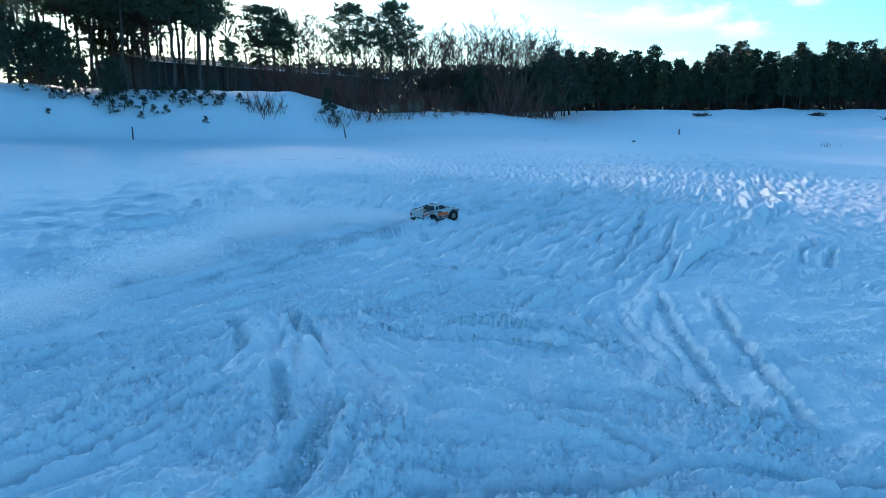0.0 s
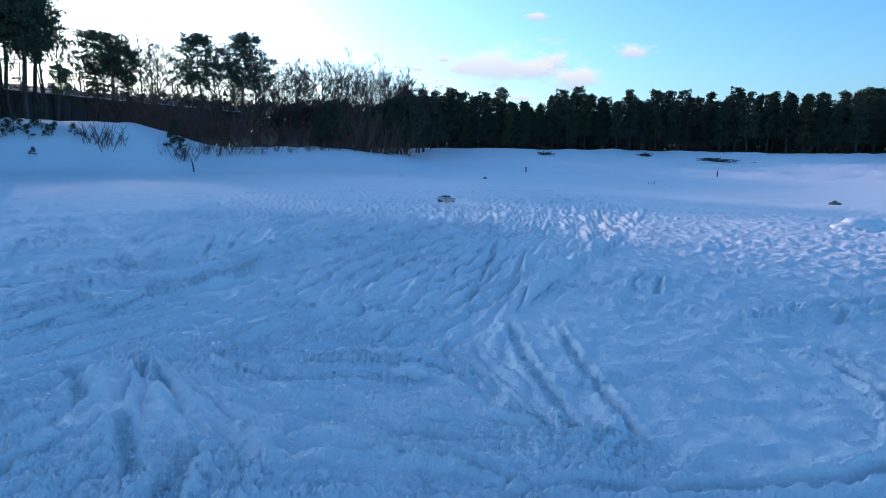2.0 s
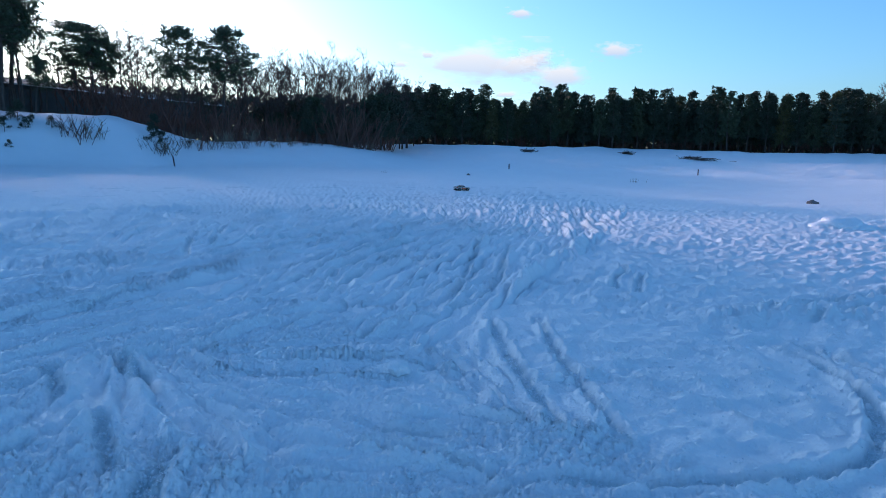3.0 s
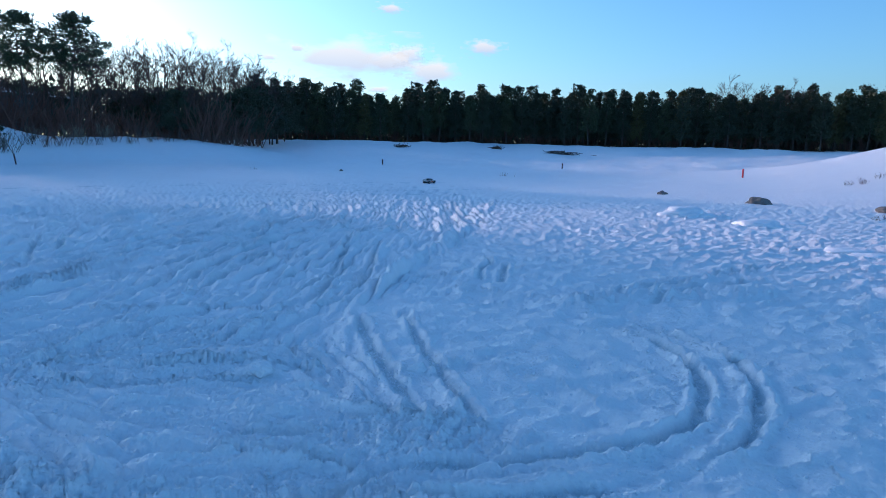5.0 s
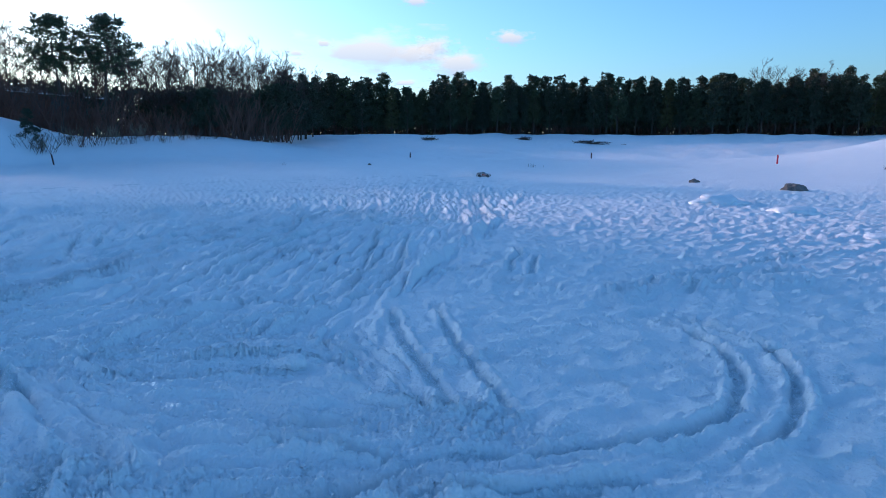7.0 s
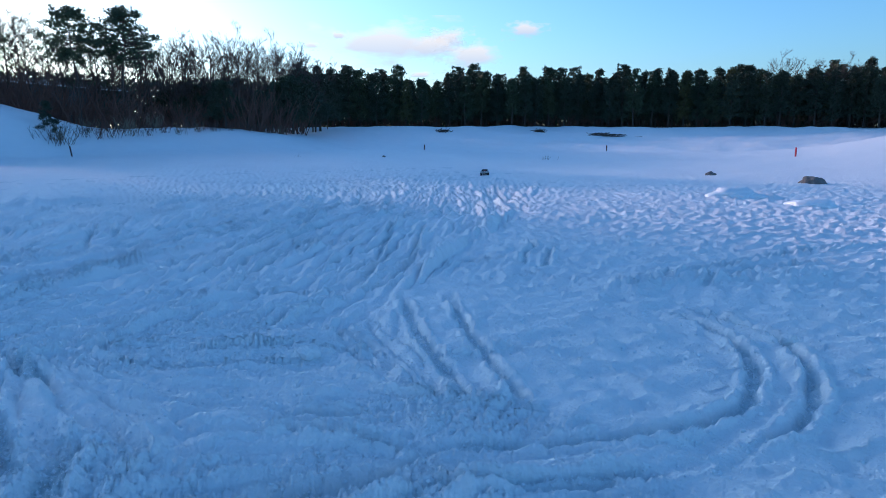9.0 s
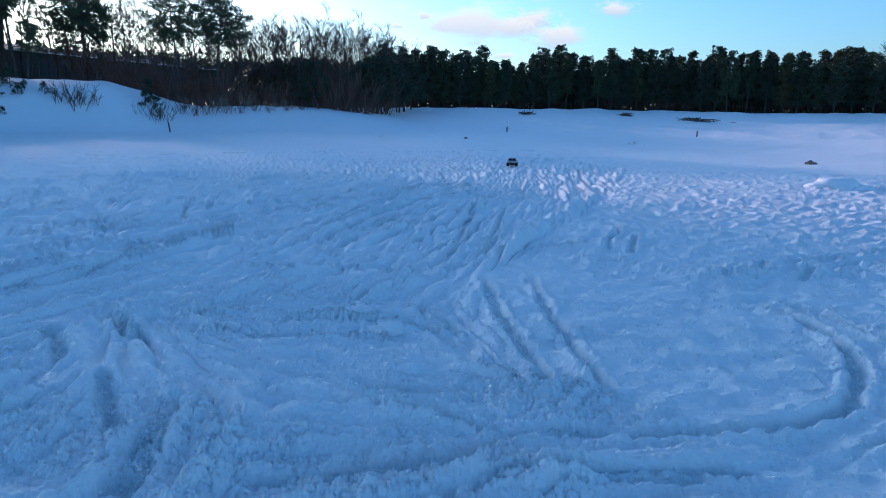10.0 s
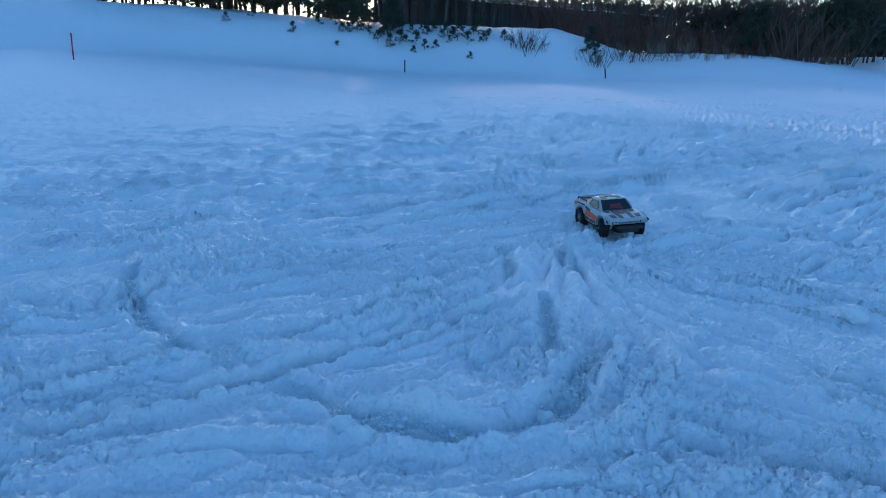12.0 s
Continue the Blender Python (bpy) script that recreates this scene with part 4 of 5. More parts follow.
for az, el, px, lean, paint, label in [(-24.2, -1.95, 21, 0, STAKE_DARK, "weathered dark red marker stake in the snow"), (-8.0, -2.0, 17, 8, STAKE_DARK, "leaning weathered dark red marker stake"),
                                       (19.0, -1.77, 11, 0, STAKE_DARK, "thin dark marker stake in the snow"), (34.0, -1.82, 11, 0, STAKE_DARK, "thin dark marker stake in the snow"),
                                       (47.9, -2.02, 15, 0, STAKE_RED, "bright red marker stake beside trampled snow"), (-48.75, -1.45, 40, -3, STAKE_RED, "bright red marker stake on the snowy slope")]:
    x, y, r = place(az, el)
    stake(x, y, px * r / 1200, lean, paint, label)


def rock(az, el, wide, deep, high, seed, mat, name, label, category):
    bm = bmesh.new()
    bmesh.ops.create_icosphere(bm, subdivisions=4, radius=1)
    for v in bm.verts:
        d = 1 + 0.30 * noise.noise(v.co * 1.4 + Vector((seed, 0, 0))) + 0.12 * noise.noise(v.co * 4.1 + Vector((0, seed, 0))) + 0.05 * noise.noise(v.co * 11)
        v.co = Vector((v.co.x * wide * d / 2, v.co.y * deep * d / 2, v.co.z * high * d))
    ob = soft(part(name, bm, mat))
    x, y, r = place(az, el)
    ob.matrix_world = pose(x, y, floor_at(x, y) - 0.1 * high, 0, 0, -az)
    return tagged(ob, label, category)


rock(42.1, -3.55, 0.55, 0.5, 0.19, 1, STONE, "boulder", "small dark stone poking out of the snow", "rock")
rock(49.2, -4.0, 0.95, 0.8, 0.34, 2, STONE, "boulder", "rounded grey-brown boulder half buried in snow", "rock")
rock(57.8, -4.1, 1.0, 0.9, 0.30, 3, STONE, "boulder", "low grey boulder half buried on the snowy knoll", "rock")
rock(15.6, -2.3, 0.28, 0.25, 0.13, 4, STONE, "boulder", "small dark stone far out on the snow", "rock")
for az, el, w, h, s in [(44.0, -5.3, 1.3, 0.26, 5), (45.3, -5.3, 1.1, 0.14, 6), (49.6, -5.7, 1.3, 0.19, 7), (51.4, -5.4, 1.0, 0.1, 8), (55.5, -7.2, 0.9, 0.07, 9), (57.4, -7.4, 0.8, 0.09, 10), (53.4, -7.2, 0.6, 0.05, 12)]:
    rock(az, el, w, w * 0.7, h, s, CLUMP_SNOW, "snow_mound", "mound of old shovelled snow on the field", "snow mound")
for az, el, w in [(34.4, -0.62, 3.4), (33.4, -0.55, 1.8), (28.6, -0.28, 1.5), (20.6, -0.25, 1.8)]:
    x, y, r = place(az, el)
    g = random.Random(int(az * 10))
    pile = Build()
    for k in range(60):
        p = Vector((g.gauss(0, w * 0.28), g.gauss(0, 0.4), g.uniform(0.0, 0.30)))
        d = Vector((g.gauss(0, 1), g.gauss(0, 0.5), g.gauss(0, 0.15))).normalized()
        pile.tube(p - d * 0.4, p + d * 0.4, 0.03, 0.02, 4)
    ob = part("brush_pile", pile.mesh("brush_pile"), BARK)
    ob.matrix_world = pose(x, y, floor_at(x, y), 0, 0, -az)
    tagged(ob, "low dark pile of brushwood in front of the wood", "brush pile")
for az, el, h, n in [(29.4, -2.5, 0.35, 16), (8.6, -2.3, 0.35, 5)]:
    x, y, r = place(az, el)
    g = random.Random(int(az))
    ob = new("reed_tuft")
    for k in range(n):
        tuft = Build()
        p = Vector((g.gauss(0, 0.28), g.gauss(0, 0.1), -0.05))
        tuft.tube(p, p + Vector((g.gauss(0.02, 0.07), g.gauss(0, 0.05), h * g.uniform(0.5, 1))), 0.010, 0.005, 3)
        part("reed", tuft.mesh("reed"), REED, ob)
    ob.matrix_world = pose(x, y, floor_at(x, y), 0, 0, -az)
    tagged(ob, "thin tuft of dry reeds standing in snow", "reeds")


CHUNKS = [
    (-14.76, -29.39, 0.10),
    (-13.72, -25.18, 0.09),
    (-50.34, -28.15, 0.08),
    (-18.70, -29.24, 0.09),
    (-7.81, -23.81, 0.10),
    (9.66, -18.98, 0.16),
    (3.35, -17.03, 0.17),
    (49.47, -16.06, 0.13),
    (13.04, -23.72, 0.08),
    (23.25, -19.15, 0.16),
    (11.25, -18.54, 0.12),
    (46.61, -17.32, 0.09),
]
for k, (az, el, w) in enumerate(CHUNKS):
    rock(az, el, w, w * 0.8, w * 0.42, 20 + k, SNOW, "snow_chunk", "loose chunk of frozen snow beside a rut", "snow chunk")


# ---- clouds ----
def cloud_material():
    m = bpy.data.materials.new("sunset_cloud")
    m.use_nodes = True
    n, l = m.node_tree.nodes, m.node_tree.links
    n.remove(n["Principled BSDF"])
    co, tex, grad, edge, mix = (n.new(k) for k in ("ShaderNodeTexCoord", "ShaderNodeTexNoise", "ShaderNodeTexGradient", "ShaderNodeMapRange", "ShaderNodeMixShader"))
    grad.gradient_type = "QUADRATIC_SPHERE"
    info = n.new("ShaderNodeObjectInfo")
    tex.noise_dimensions = "4D"
    tex.inputs["Scale"].default_value, tex.inputs["Detail"].default_value = 2.6, 7
    seed = n.new("ShaderNodeMath")
    seed.operation = "MULTIPLY"
    seed.inputs[1].default_value = 40
    l.new(info.outputs["Random"], seed.inputs[0])
    l.new(seed.outputs[0], tex.inputs["W"])
    l.new(co.outputs["Object"], tex.inputs["Vector"])
    l.new(co.outputs["Object"], grad.inputs["Vector"])
    ad = n.new("ShaderNodeMath")
    ad.operation = "MULTIPLY_ADD"
    ad.inputs[1].default_value = 1.1
    l.new(grad.outputs["Fac"], ad.inputs[0])
    l.new(tex.outputs["Fac"], ad.inputs[2])
    edge.inputs[1].default_value, edge.inputs[2].default_value, edge.inputs[4].default_value = 0.56, 1.0, 0.9
    l.new(ad.outputs[0], edge.inputs[0])
    # Sunlit pink tops and shaded grey undersides are put into the emission colour
    sep, tint = n.new("ShaderNodeSeparateXYZ"), n.new("ShaderNodeMix")
    tint.data_type = "RGBA"
    tint.inputs[6].default_value, tint.inputs[7].default_value = (0.62, 0.60, 0.66, 1), (1.0, 0.80, 0.68, 1)
    l.new(co.outputs["Object"], sep.inputs[0])
    up = n.new("ShaderNodeMapRange")
    up.inputs[1].default_value, up.inputs[2].default_value = -0.5, 0.5
    l.new(sep.outputs["Y"], up.inputs[0])
    l.new(up.outputs[0], tint.inputs[0])
    glow, clear = n.new("ShaderNodeEmission"), n.new("ShaderNodeBsdfTransparent")
    glow.inputs["Strength"].default_value = CLOUD_GLOW
    l.new(tint.outputs[2], glow.inputs[0])
    l.new(edge.outputs[0], mix.inputs[0])
    l.new(clear.outputs[0], mix.inputs[1])
    l.new(glow.outputs[0], mix.inputs[2])
    l.new(mix.outputs[0], n["Material Output"].inputs[0])
    return m


CLOUD_GLOW = 0.7
CLOUD = cloud_material()
for az, el, w, h in [(15.7, 6.8, 13.0, 4.6), (19.6, 6.6, 7.0, 2.8), (20.9, 7.2, 4.6, 2.0), (22.9, 5.9, 6.5, 3.0), (27.2, 7.9, 4.0, 1.8), (19.5, 10.7, 3.0, 1.1), (18.6, 4.4, 3.0, 0.8), (12.0, 7.4, 1.8, 0.9), (9.8, 6.6, 2.2, 0.8), (-15.4, 8.0, 3.0, 1.0)]:
    bm = bmesh.new()
    bmesh.ops.create_grid(bm, x_segments=6, y_segments=3, size=1)
    for v in bm.verts:
        v.co.z = 0.15 * noise.noise(v.co * 2)
    ob = part("cloud", bm, CLOUD)
    d = 2600
    x, y = polar(az, d)
    z = d * math.tan(radians(el))
    ob.matrix_world = pose(x, y, z, 90, 0, -az) @ Matrix.Diagonal((d * math.tan(radians(w / 2)), d * math.tan(radians(h / 2)), 30, 1))
    tagged(ob, "small pink-lit cumulus cloud low in the sky", "cloud", "clouds", "structure")


# ---- the radio-controlled truck ----
AXLE_F, AXLE_R, TYRE_R = 0.245, -0.235, 0.088


def prism(bm, ring, x0, x1):
    """A side outline (y, z) drawn through from x0 to x1."""
    a = [bm.verts.new((x0, p, q)) for p, q in ring]
    b = [bm.verts.new((x1, p, q)) for p, q in ring]
    bm.faces.new(a)
    bm.faces.new(b[::-1])
    for i in range(len(ring)):
        j = (i + 1) % len(ring)
        bm.faces.new((a[j], a[i], b[i], b[j]))
    return a + b


def arch(cy, cz, r, a0, a1, n=9):
    return [(cy + r * math.cos(radians(a0 + (a1 - a0) * i / n)), cz + r * math.sin(radians(a0 + (a1 - a0) * i / n))) for i in range(n + 1)]


def panel(bm, corners, thick):
    """A flat sheet of four corners with a thickness along its normal."""
    v = [Vector(c) for c in corners]
    n = (v[1] - v[0]).cross(v[2] - v[0]).normalized() * thick
    a = [bm.verts.new(c) for c in v]
    b = [bm.verts.new(c + n) for c in v]
    bm.faces.new(a[::-1])
    bm.faces.new(b)
    for i in range(len(v)):
        j = (i + 1) % len(v)
        bm.faces.new((a[i], a[j], b[j], b[i]))


def make_wheel(truck, x, y):
    out = 1 if x > 0 else -1
    wheel = new("wheel")
    wheel.parent = truck
    bm = bmesh.new()
    prof = [(-0.042, 0.052), (-0.044, 0.074), (-0.034, 0.082), (0.034, 0.082), (0.044, 0.074), (0.042, 0.052)]
    n = 28
    rings = [[bm.verts.new((px, pr * math.cos(2 * math.pi * i / n), pr * math.sin(2 * math.pi * i / n))) for i in range(n)] for px, pr in prof]
    for a, b in zip(rings, rings[1:] + rings[:1]):
        for i in range(n):
            j = (i + 1) % n
            bm.faces.new((a[i], a[j], b[j], b[i]))
    for i in range(18):
        for k, px in enumerate((-0.027, 0.0, 0.027)):
            an = 360 * (i + 0.5 * (k % 2)) / 18
            m = pose(0, 0, 0, an, 0, 0) @ Matrix.Translation((px, 0.085, 0)) @ Matrix.Diagonal((0.018, 0.009, 0.014, 1))
            bmesh.ops.create_cube(bm, size=1, matrix=m)
    bmesh.ops.recalc_face_normals(bm, faces=bm.faces)
    part("tyre", bm, RUBBER, wheel, "knobbly black rubber tyre")
    bm = bmesh.new()
    bmesh.ops.create_cone(bm, cap_ends=True, segments=24, radius1=0.053, radius2=0.053, depth=0.06, matrix=pose(0, 0, 0, 0, 90, 0))
    rim = part("rim", bm, BLACK, wheel, "black plastic rim")
    bm = bmesh.new()
    bmesh.ops.create_cone(bm, cap_ends=True, segments=8, radius1=0.014, radius2=0.009, depth=0.016, matrix=pose(out * 0.038, 0, 0, 0, 90 * out, 0))
    part("hub_nut", bm, ALLOY, rim)
    for k in range(6):
        bm = bmesh.new()
        box(bm, out * 0.030 - 0.004, out * 0.030 + 0.004, -0.006, 0.006, 0.012, 0.050)
        part("spoke", bm, ALLOY, rim).matrix_basis = pose(0, 0, 0, 60 * k, 0, 0)
    wheel.matrix_basis = pose(x, y, TYRE_R)
    return wheel


def make_truck():
    truck = new("rc_truck")
    # body shell: outline with wheel arches, narrowed at the nose, tumblehome above the sills
    ring = [(-0.405, 0.15)] + arch(AXLE_R, 0.095, 0.112, 155, 20) + [(-0.11, 0.085), (0.11, 0.085)] + arch(AXLE_F, 0.095, 0.116, 160, 25) + [
        (0.385, 0.145), (0.408, 0.155), (0.410, 0.178), (0.375, 0.196), (0.27, 0.214), (0.15, 0.226), (-0.15, 0.236), (-0.40, 0.232)]
    bm = bmesh.new()
    prism(bm, ring, -0.19, 0.19)
    for v in bm.verts:
        nose = max(0, (v.co.y - 0.15) / 0.26)
        v.co.x *= 1.06 - 0.10 * nose ** 2 - 0.9 * max(0, v.co.z - 0.15)
    bmesh.ops.bevel(bm, geom=[e for e in bm.edges if abs(e.verts[0].co.x) > 0.1 and e.verts[0].co.x * e.verts[1].co.x > 0], offset=0.009, segments=2, affect="EDGES")
    bmesh.ops.recalc_face_normals(bm, faces=bm.faces)
    body = part("body_shell", bm, WHITE, truck, "white body shell with orange and black stickers")
    # cab with slanting windscreen
    y = [(0.165, 0.222), (0.045, 0.312), (-0.115, 0.316), (-0.150, 0.232)]
    bm = bmesh.new()
    prism(bm, y, -0.17, 0.17)
    for v in bm.verts:
        if v.co.z > 0.3:
            v.co.x *= 0.80
    bmesh.ops.bevel(bm, geom=list(bm.edges), offset=0.010, segments=2, affect="EDGES")
    cab = part("cab", bm, WHITE, truck)
    bm = bmesh.new()
    panel(bm, [(-0.148, 0.158, 0.230), (0.148, 0.158, 0.230), (0.122, 0.055, 0.307), (-0.122, 0.055, 0.307)], 0.004)
    screen = part("windscreen", bm, GLASS, cab, "dark smoked windscreen with a red sticker")
    bm = bmesh.new()
    panel(bm, [(0.135, -0.152, 0.240), (-0.135, -0.152, 0.240), (-0.118, -0.122, 0.305), (0.118, -0.122, 0.305)], 0.004)
    part("rear_window", bm, GLASS, cab, "dark rear window")
    for s in (-1, 1):
        bm = bmesh.new()
        q = [(s * 0.166, 0.115, 0.238), (s * 0.166, -0.055, 0.240), (s * 0.140, -0.050, 0.300), (s * 0.140, 0.042, 0.300)]
        panel(bm, q if s < 0 else q[::-1], 0.005)
        part("side_window", bm, GLASS, cab, "dark side window")
        bm = bmesh.new()
        q = [(s * 0.167, -0.075, 0.242), (s * 0.167, -0.125, 0.244), (s * 0.141, -0.105, 0.298), (s * 0.141, -0.068, 0.300)]
        panel(bm, q if s < 0 else q[::-1], 0.005)
        part("side_window", bm, GLASS, cab, "dark side window")
    # decals a hair above the paint
    def sticker(corners, mat, host, label):
        b = bmesh.new()
        panel(b, corners, 0.004)
        part("decal", b, mat, host, label)
    for s in (-1, 1):
        x = s * 0.203
        def side(pts, mat, label):
            q = [(x - s * 0.9 * 0.19 * max(0, z - 0.15), yy, z) for yy, z in pts]
            sticker(q if s > 0 else q[::-1], mat, body, label)
        side([(-0.125, 0.14), (0.12, 0.13), (0.125, 0.175), (-0.10, 0.198)], ORANGE, "orange flame sticker")
        side([(-0.02, 0.10), (0.115, 0.10), (0.12, 0.126), (0.0, 0.126)], DRED, "dark red sticker")
        side([(-0.115, 0.10), (-0.03, 0.10), (-0.03, 0.128), (-0.115, 0.132)], DECAL, "black sticker")
        side([(-0.395, 0.185), (-0.33, 0.20), (-0.33, 0.222), (-0.395, 0.222)], ORANGE, "orange flame sticker")
        side([(0.345, 0.162), (0.385, 0.160), (0.380, 0.180), (0.345, 0.186)], DECAL, "black sticker")
        side([(-0.125, 0.200), (-0.02, 0.186), (-0.02, 0.206), (-0.125, 0.222)], DECAL, "black sticker")
        side([(-0.32, 0.212), (-0.15, 0.216), (-0.15, 0.228), (-0.32, 0.226)], DECAL, "black sticker")
        # bonnet stripes
        bm = bmesh.new()
        q = [(s * 0.045, 0.168, 0.2275), (s * 0.085, 0.168, 0.2275), (s * 0.075, 0.268, 0.2175), (s * 0.040, 0.268, 0.2175)]
        panel(bm, q if s > 0 else q[::-1], 0.004)
        part("bonnet_stripe", bm, DECAL, body, "black bonnet stripe")
        bm = bmesh.new()
        q = [(s * 0.040, 0.272, 0.2165), (s * 0.075, 0.272, 0.2165), (s * 0.068, 0.368, 0.1995), (s * 0.036, 0.368, 0.1995)]
        panel(bm, q if s > 0 else q[::-1], 0.004)
        part("bonnet_stripe", bm, DECAL, body, "black bonnet stripe")
        # lamps
        bm = bmesh.new()
        box(bm, s * 0.135 - 0.036, s * 0.135 + 0.036, 0.404, 0.414, 0.158, 0.178)
        lamp = part("headlight", bm, DECAL, body, "dark headlight surround")
        for dx in (-0.016, 0.016):
            bm = bmesh.new()
            box(bm, s * 0.135 + dx - 0.013, s * 0.135 + dx + 0.013, 0.413, 0.417, 0.161, 0.175)
            part("lens", bm, LENS, lamp)
        bm = bmesh.new()
        box(bm, s * 0.165 - 0.018, s * 0.165 + 0.018, -0.411, -0.402, 0.165, 0.21)
        part("tail_light", bm, DRED, body, "red tail light")
        # mudguard lip above each wheel
        for cy in (AXLE_F, AXLE_R):
            bm = bmesh.new()
            outer, inner = arch(cy, 0.095, 0.124, 155, 25), arch(cy, 0.095, 0.113, 155, 25)
            prism(bm, outer + inner[::-1], s * 0.19, s * 0.209)
            bmesh.ops.recalc_face_normals(bm, faces=bm.faces)
            part("wheel_arch", bm, WHITE, body)
    sticker([(-0.07, 0.145, 0.2405), (0.07, 0.145, 0.2405), (0.05, 0.10, 0.2745), (-0.05, 0.10, 0.2745)], DRED, screen, "dark red sticker")
    sticker([(-0.03, 0.174, 0.227), (0.03, 0.174, 0.227), (0.028, 0.262, 0.2185), (-0.028, 0.262, 0.2185)], DRED, body, "dark red bonnet sticker")
    sticker([(-0.09, -0.06, 0.3185), (-0.055, -0.06, 0.3185), (-0.055, 0.03, 0.3165), (-0.09, 0.03, 0.3165)], DECAL, cab, "black roof stripe")
    sticker([(0.055, -0.06, 0.3185), (0.09, -0.06, 0.3185), (0.09, 0.03, 0.3165), (0.055, 0.03, 0.3165)], DECAL, cab, "black roof stripe")
    for s in (-1, 1):
        q = [(s * 0.100, 0.175, 0.2262), (s * 0.150, 0.175, 0.2262), (s * 0.140, 0.215, 0.2222), (s * 0.105, 0.215, 0.2222)]
        sticker(q if s > 0 else q[::-1], DECAL, body, "black sticker")
        q = [(s * 0.100, 0.285, 0.2140), (s * 0.150, 0.285, 0.2140), (s * 0.135, 0.350, 0.2025), (s * 0.095, 0.350, 0.2025)]
        sticker(q if s > 0 else q[::-1], DECAL, body, "black sticker")
        q = [(s * 0.012, -0.10, 0.3195), (s * 0.045, -0.10, 0.3195), (s * 0.045, -0.02, 0.3180), (s * 0.012, -0.02, 0.3180)]
        sticker(q if s > 0 else q[::-1], DECAL, cab, "black sticker")
    # grille
    bm = bmesh.new()
    box(bm, -0.09, 0.09, 0.405, 0.4125, 0.158, 0.176)
    grille = part("grille", bm, DECAL, body, "black grille")
    for k in range(3):
        bm = bmesh.new()
        box(bm, -0.085, 0.085, 0.412, 0.416, 0.1605 + k * 0.0055, 0.163 + k * 0.0055)
        part("grille_bar", bm, ALLOY, grille)
    # load bed: floor well and roll cage
    bm = bmesh.new()
    box(bm, -0.14, 0.14, -0.392, -0.165, 0.236, 0.2405)
    part("bed_floor", bm, DECAL, body, "dark load bed")
    def tube(points, r, name, label=""):
        b = Build()
        for a, c in zip(points, points[1:]):
            b.tube(a, c, r, r, 8)
        part(name, b.mesh(name), BLACK, truck, label)
    for s in (-1, 1):
        tube([(s * 0.12, -0.155, 0.236), (s * 0.115, -0.165, 0.29), (s * 0.14, -0.385, 0.245)], 0.006, "cage_tube")
        tube([(s * 0.165, -0.385, 0.236), (s * 0.165, -0.37, 0.262), (s * 0.165, -0.18, 0.262), (s * 0.165, -0.165, 0.236)], 0.005, "bed_rail")
    tube([(-0.118, -0.165, 0.29), (0.118, -0.165, 0.29)], 0.006, "cage_tube")
    bm = bmesh.new()
    box(bm, -0.155, 0.155, -0.405, -0.398, 0.237, 0.262)
    part("tailgate", bm, WHITE, truck)
    # bumpers, skid plate, chassis, suspension
    for yy, out, name in ((0.395, 1, "front_bumper"), (-0.395, -1, "rear_bumper")):
        bm = bmesh.new()
        box(bm, -0.135, 0.135, yy - 0.02, yy + 0.03 * out + 0.005, 0.105, 0.140)
        box(bm, -0.09, 0.09, yy - 0.03, yy + 0.02 * out + 0.004, 0.072, 0.108)
        bmesh.ops.bevel(bm, geom=list(bm.edges), offset=0.008, segments=2, affect="EDGES")
        part(name, bm, BLACK, truck, "black plastic bumper")
    bm = bmesh.new()
    box(bm, -0.09, 0.09, -0.36, 0.36, 0.055, 0.075)
    bmesh.ops.bevel(bm, geom=list(bm.edges), offset=0.006, segments=1, affect="EDGES")
    part("chassis", bm, BLACK, truck)
    for s in (-1, 1):
        bm = bmesh.new()
        box(bm, s * 0.14 - 0.04, s * 0.14 + 0.04, -0.10, 0.11, 0.058, 0.072)
        part("nerf_bar", bm, BLACK, truck)
        bm = bmesh.new()
        box(bm, s * 0.13 - 0.05, s * 0.13 + 0.05, -0.402, -0.396, 0.05, 0.13)
        part("mud_flap", bm, RUBBER, truck)
        for cy in (AXLE_F, AXLE_R):
            b = Build()
            b.tube((s * 0.06, cy, 0.085), (s * 0.16, cy, 0.085), 0.010, 0.010, 6)
            b.tube((s * 0.06, cy - 0.03, 0.070), (s * 0.15, cy, 0.072), 0.008, 0.008, 6)
            b.tube((s * 0.06, cy + 0.03, 0.070), (s * 0.15, cy, 0.072), 0.008, 0.008, 6)
            part("suspension_arm", b.mesh("suspension_arm"), BLACK, truck)
            b = Build()
            b.tube((s * 0.125, cy + 0.03, 0.08), (s * 0.075, cy + 0.03, 0.165), 0.014, 0.011, 8)
            part("shock_absorber", b.mesh("shock_absorber"), ALLOY, truck)
    wheels = [(make_wheel(truck, s * 0.178, cy), s * 0.178, cy) for cy in (AXLE_F, AXLE_R) for s in (-1, 1)]
    tagged(truck, "white radio-controlled short-course truck with orange stickers", "toy truck")
    return truck, wheels


TRUCK, WHEELS = make_truck()


# ---- powder snow thrown up by the wheels ----
POWDER = material("powder_snow", (0.96, 0.96, 0.97), 0.9)
pn, pl = POWDER.node_tree.nodes, POWDER.node_tree.links
through_light, blend = pn.new("ShaderNodeBsdfTranslucent"), pn.new("ShaderNodeMixShader")
through_light.inputs[0].default_value = (0.97, 0.96, 0.96, 1)
pl.new(pn["Principled BSDF"].outputs[0], blend.inputs[1])
pl.new(through_light.outputs[0], blend.inputs[2])
pl.new(blend.outputs[0], pn["Material Output"].inputs[0])


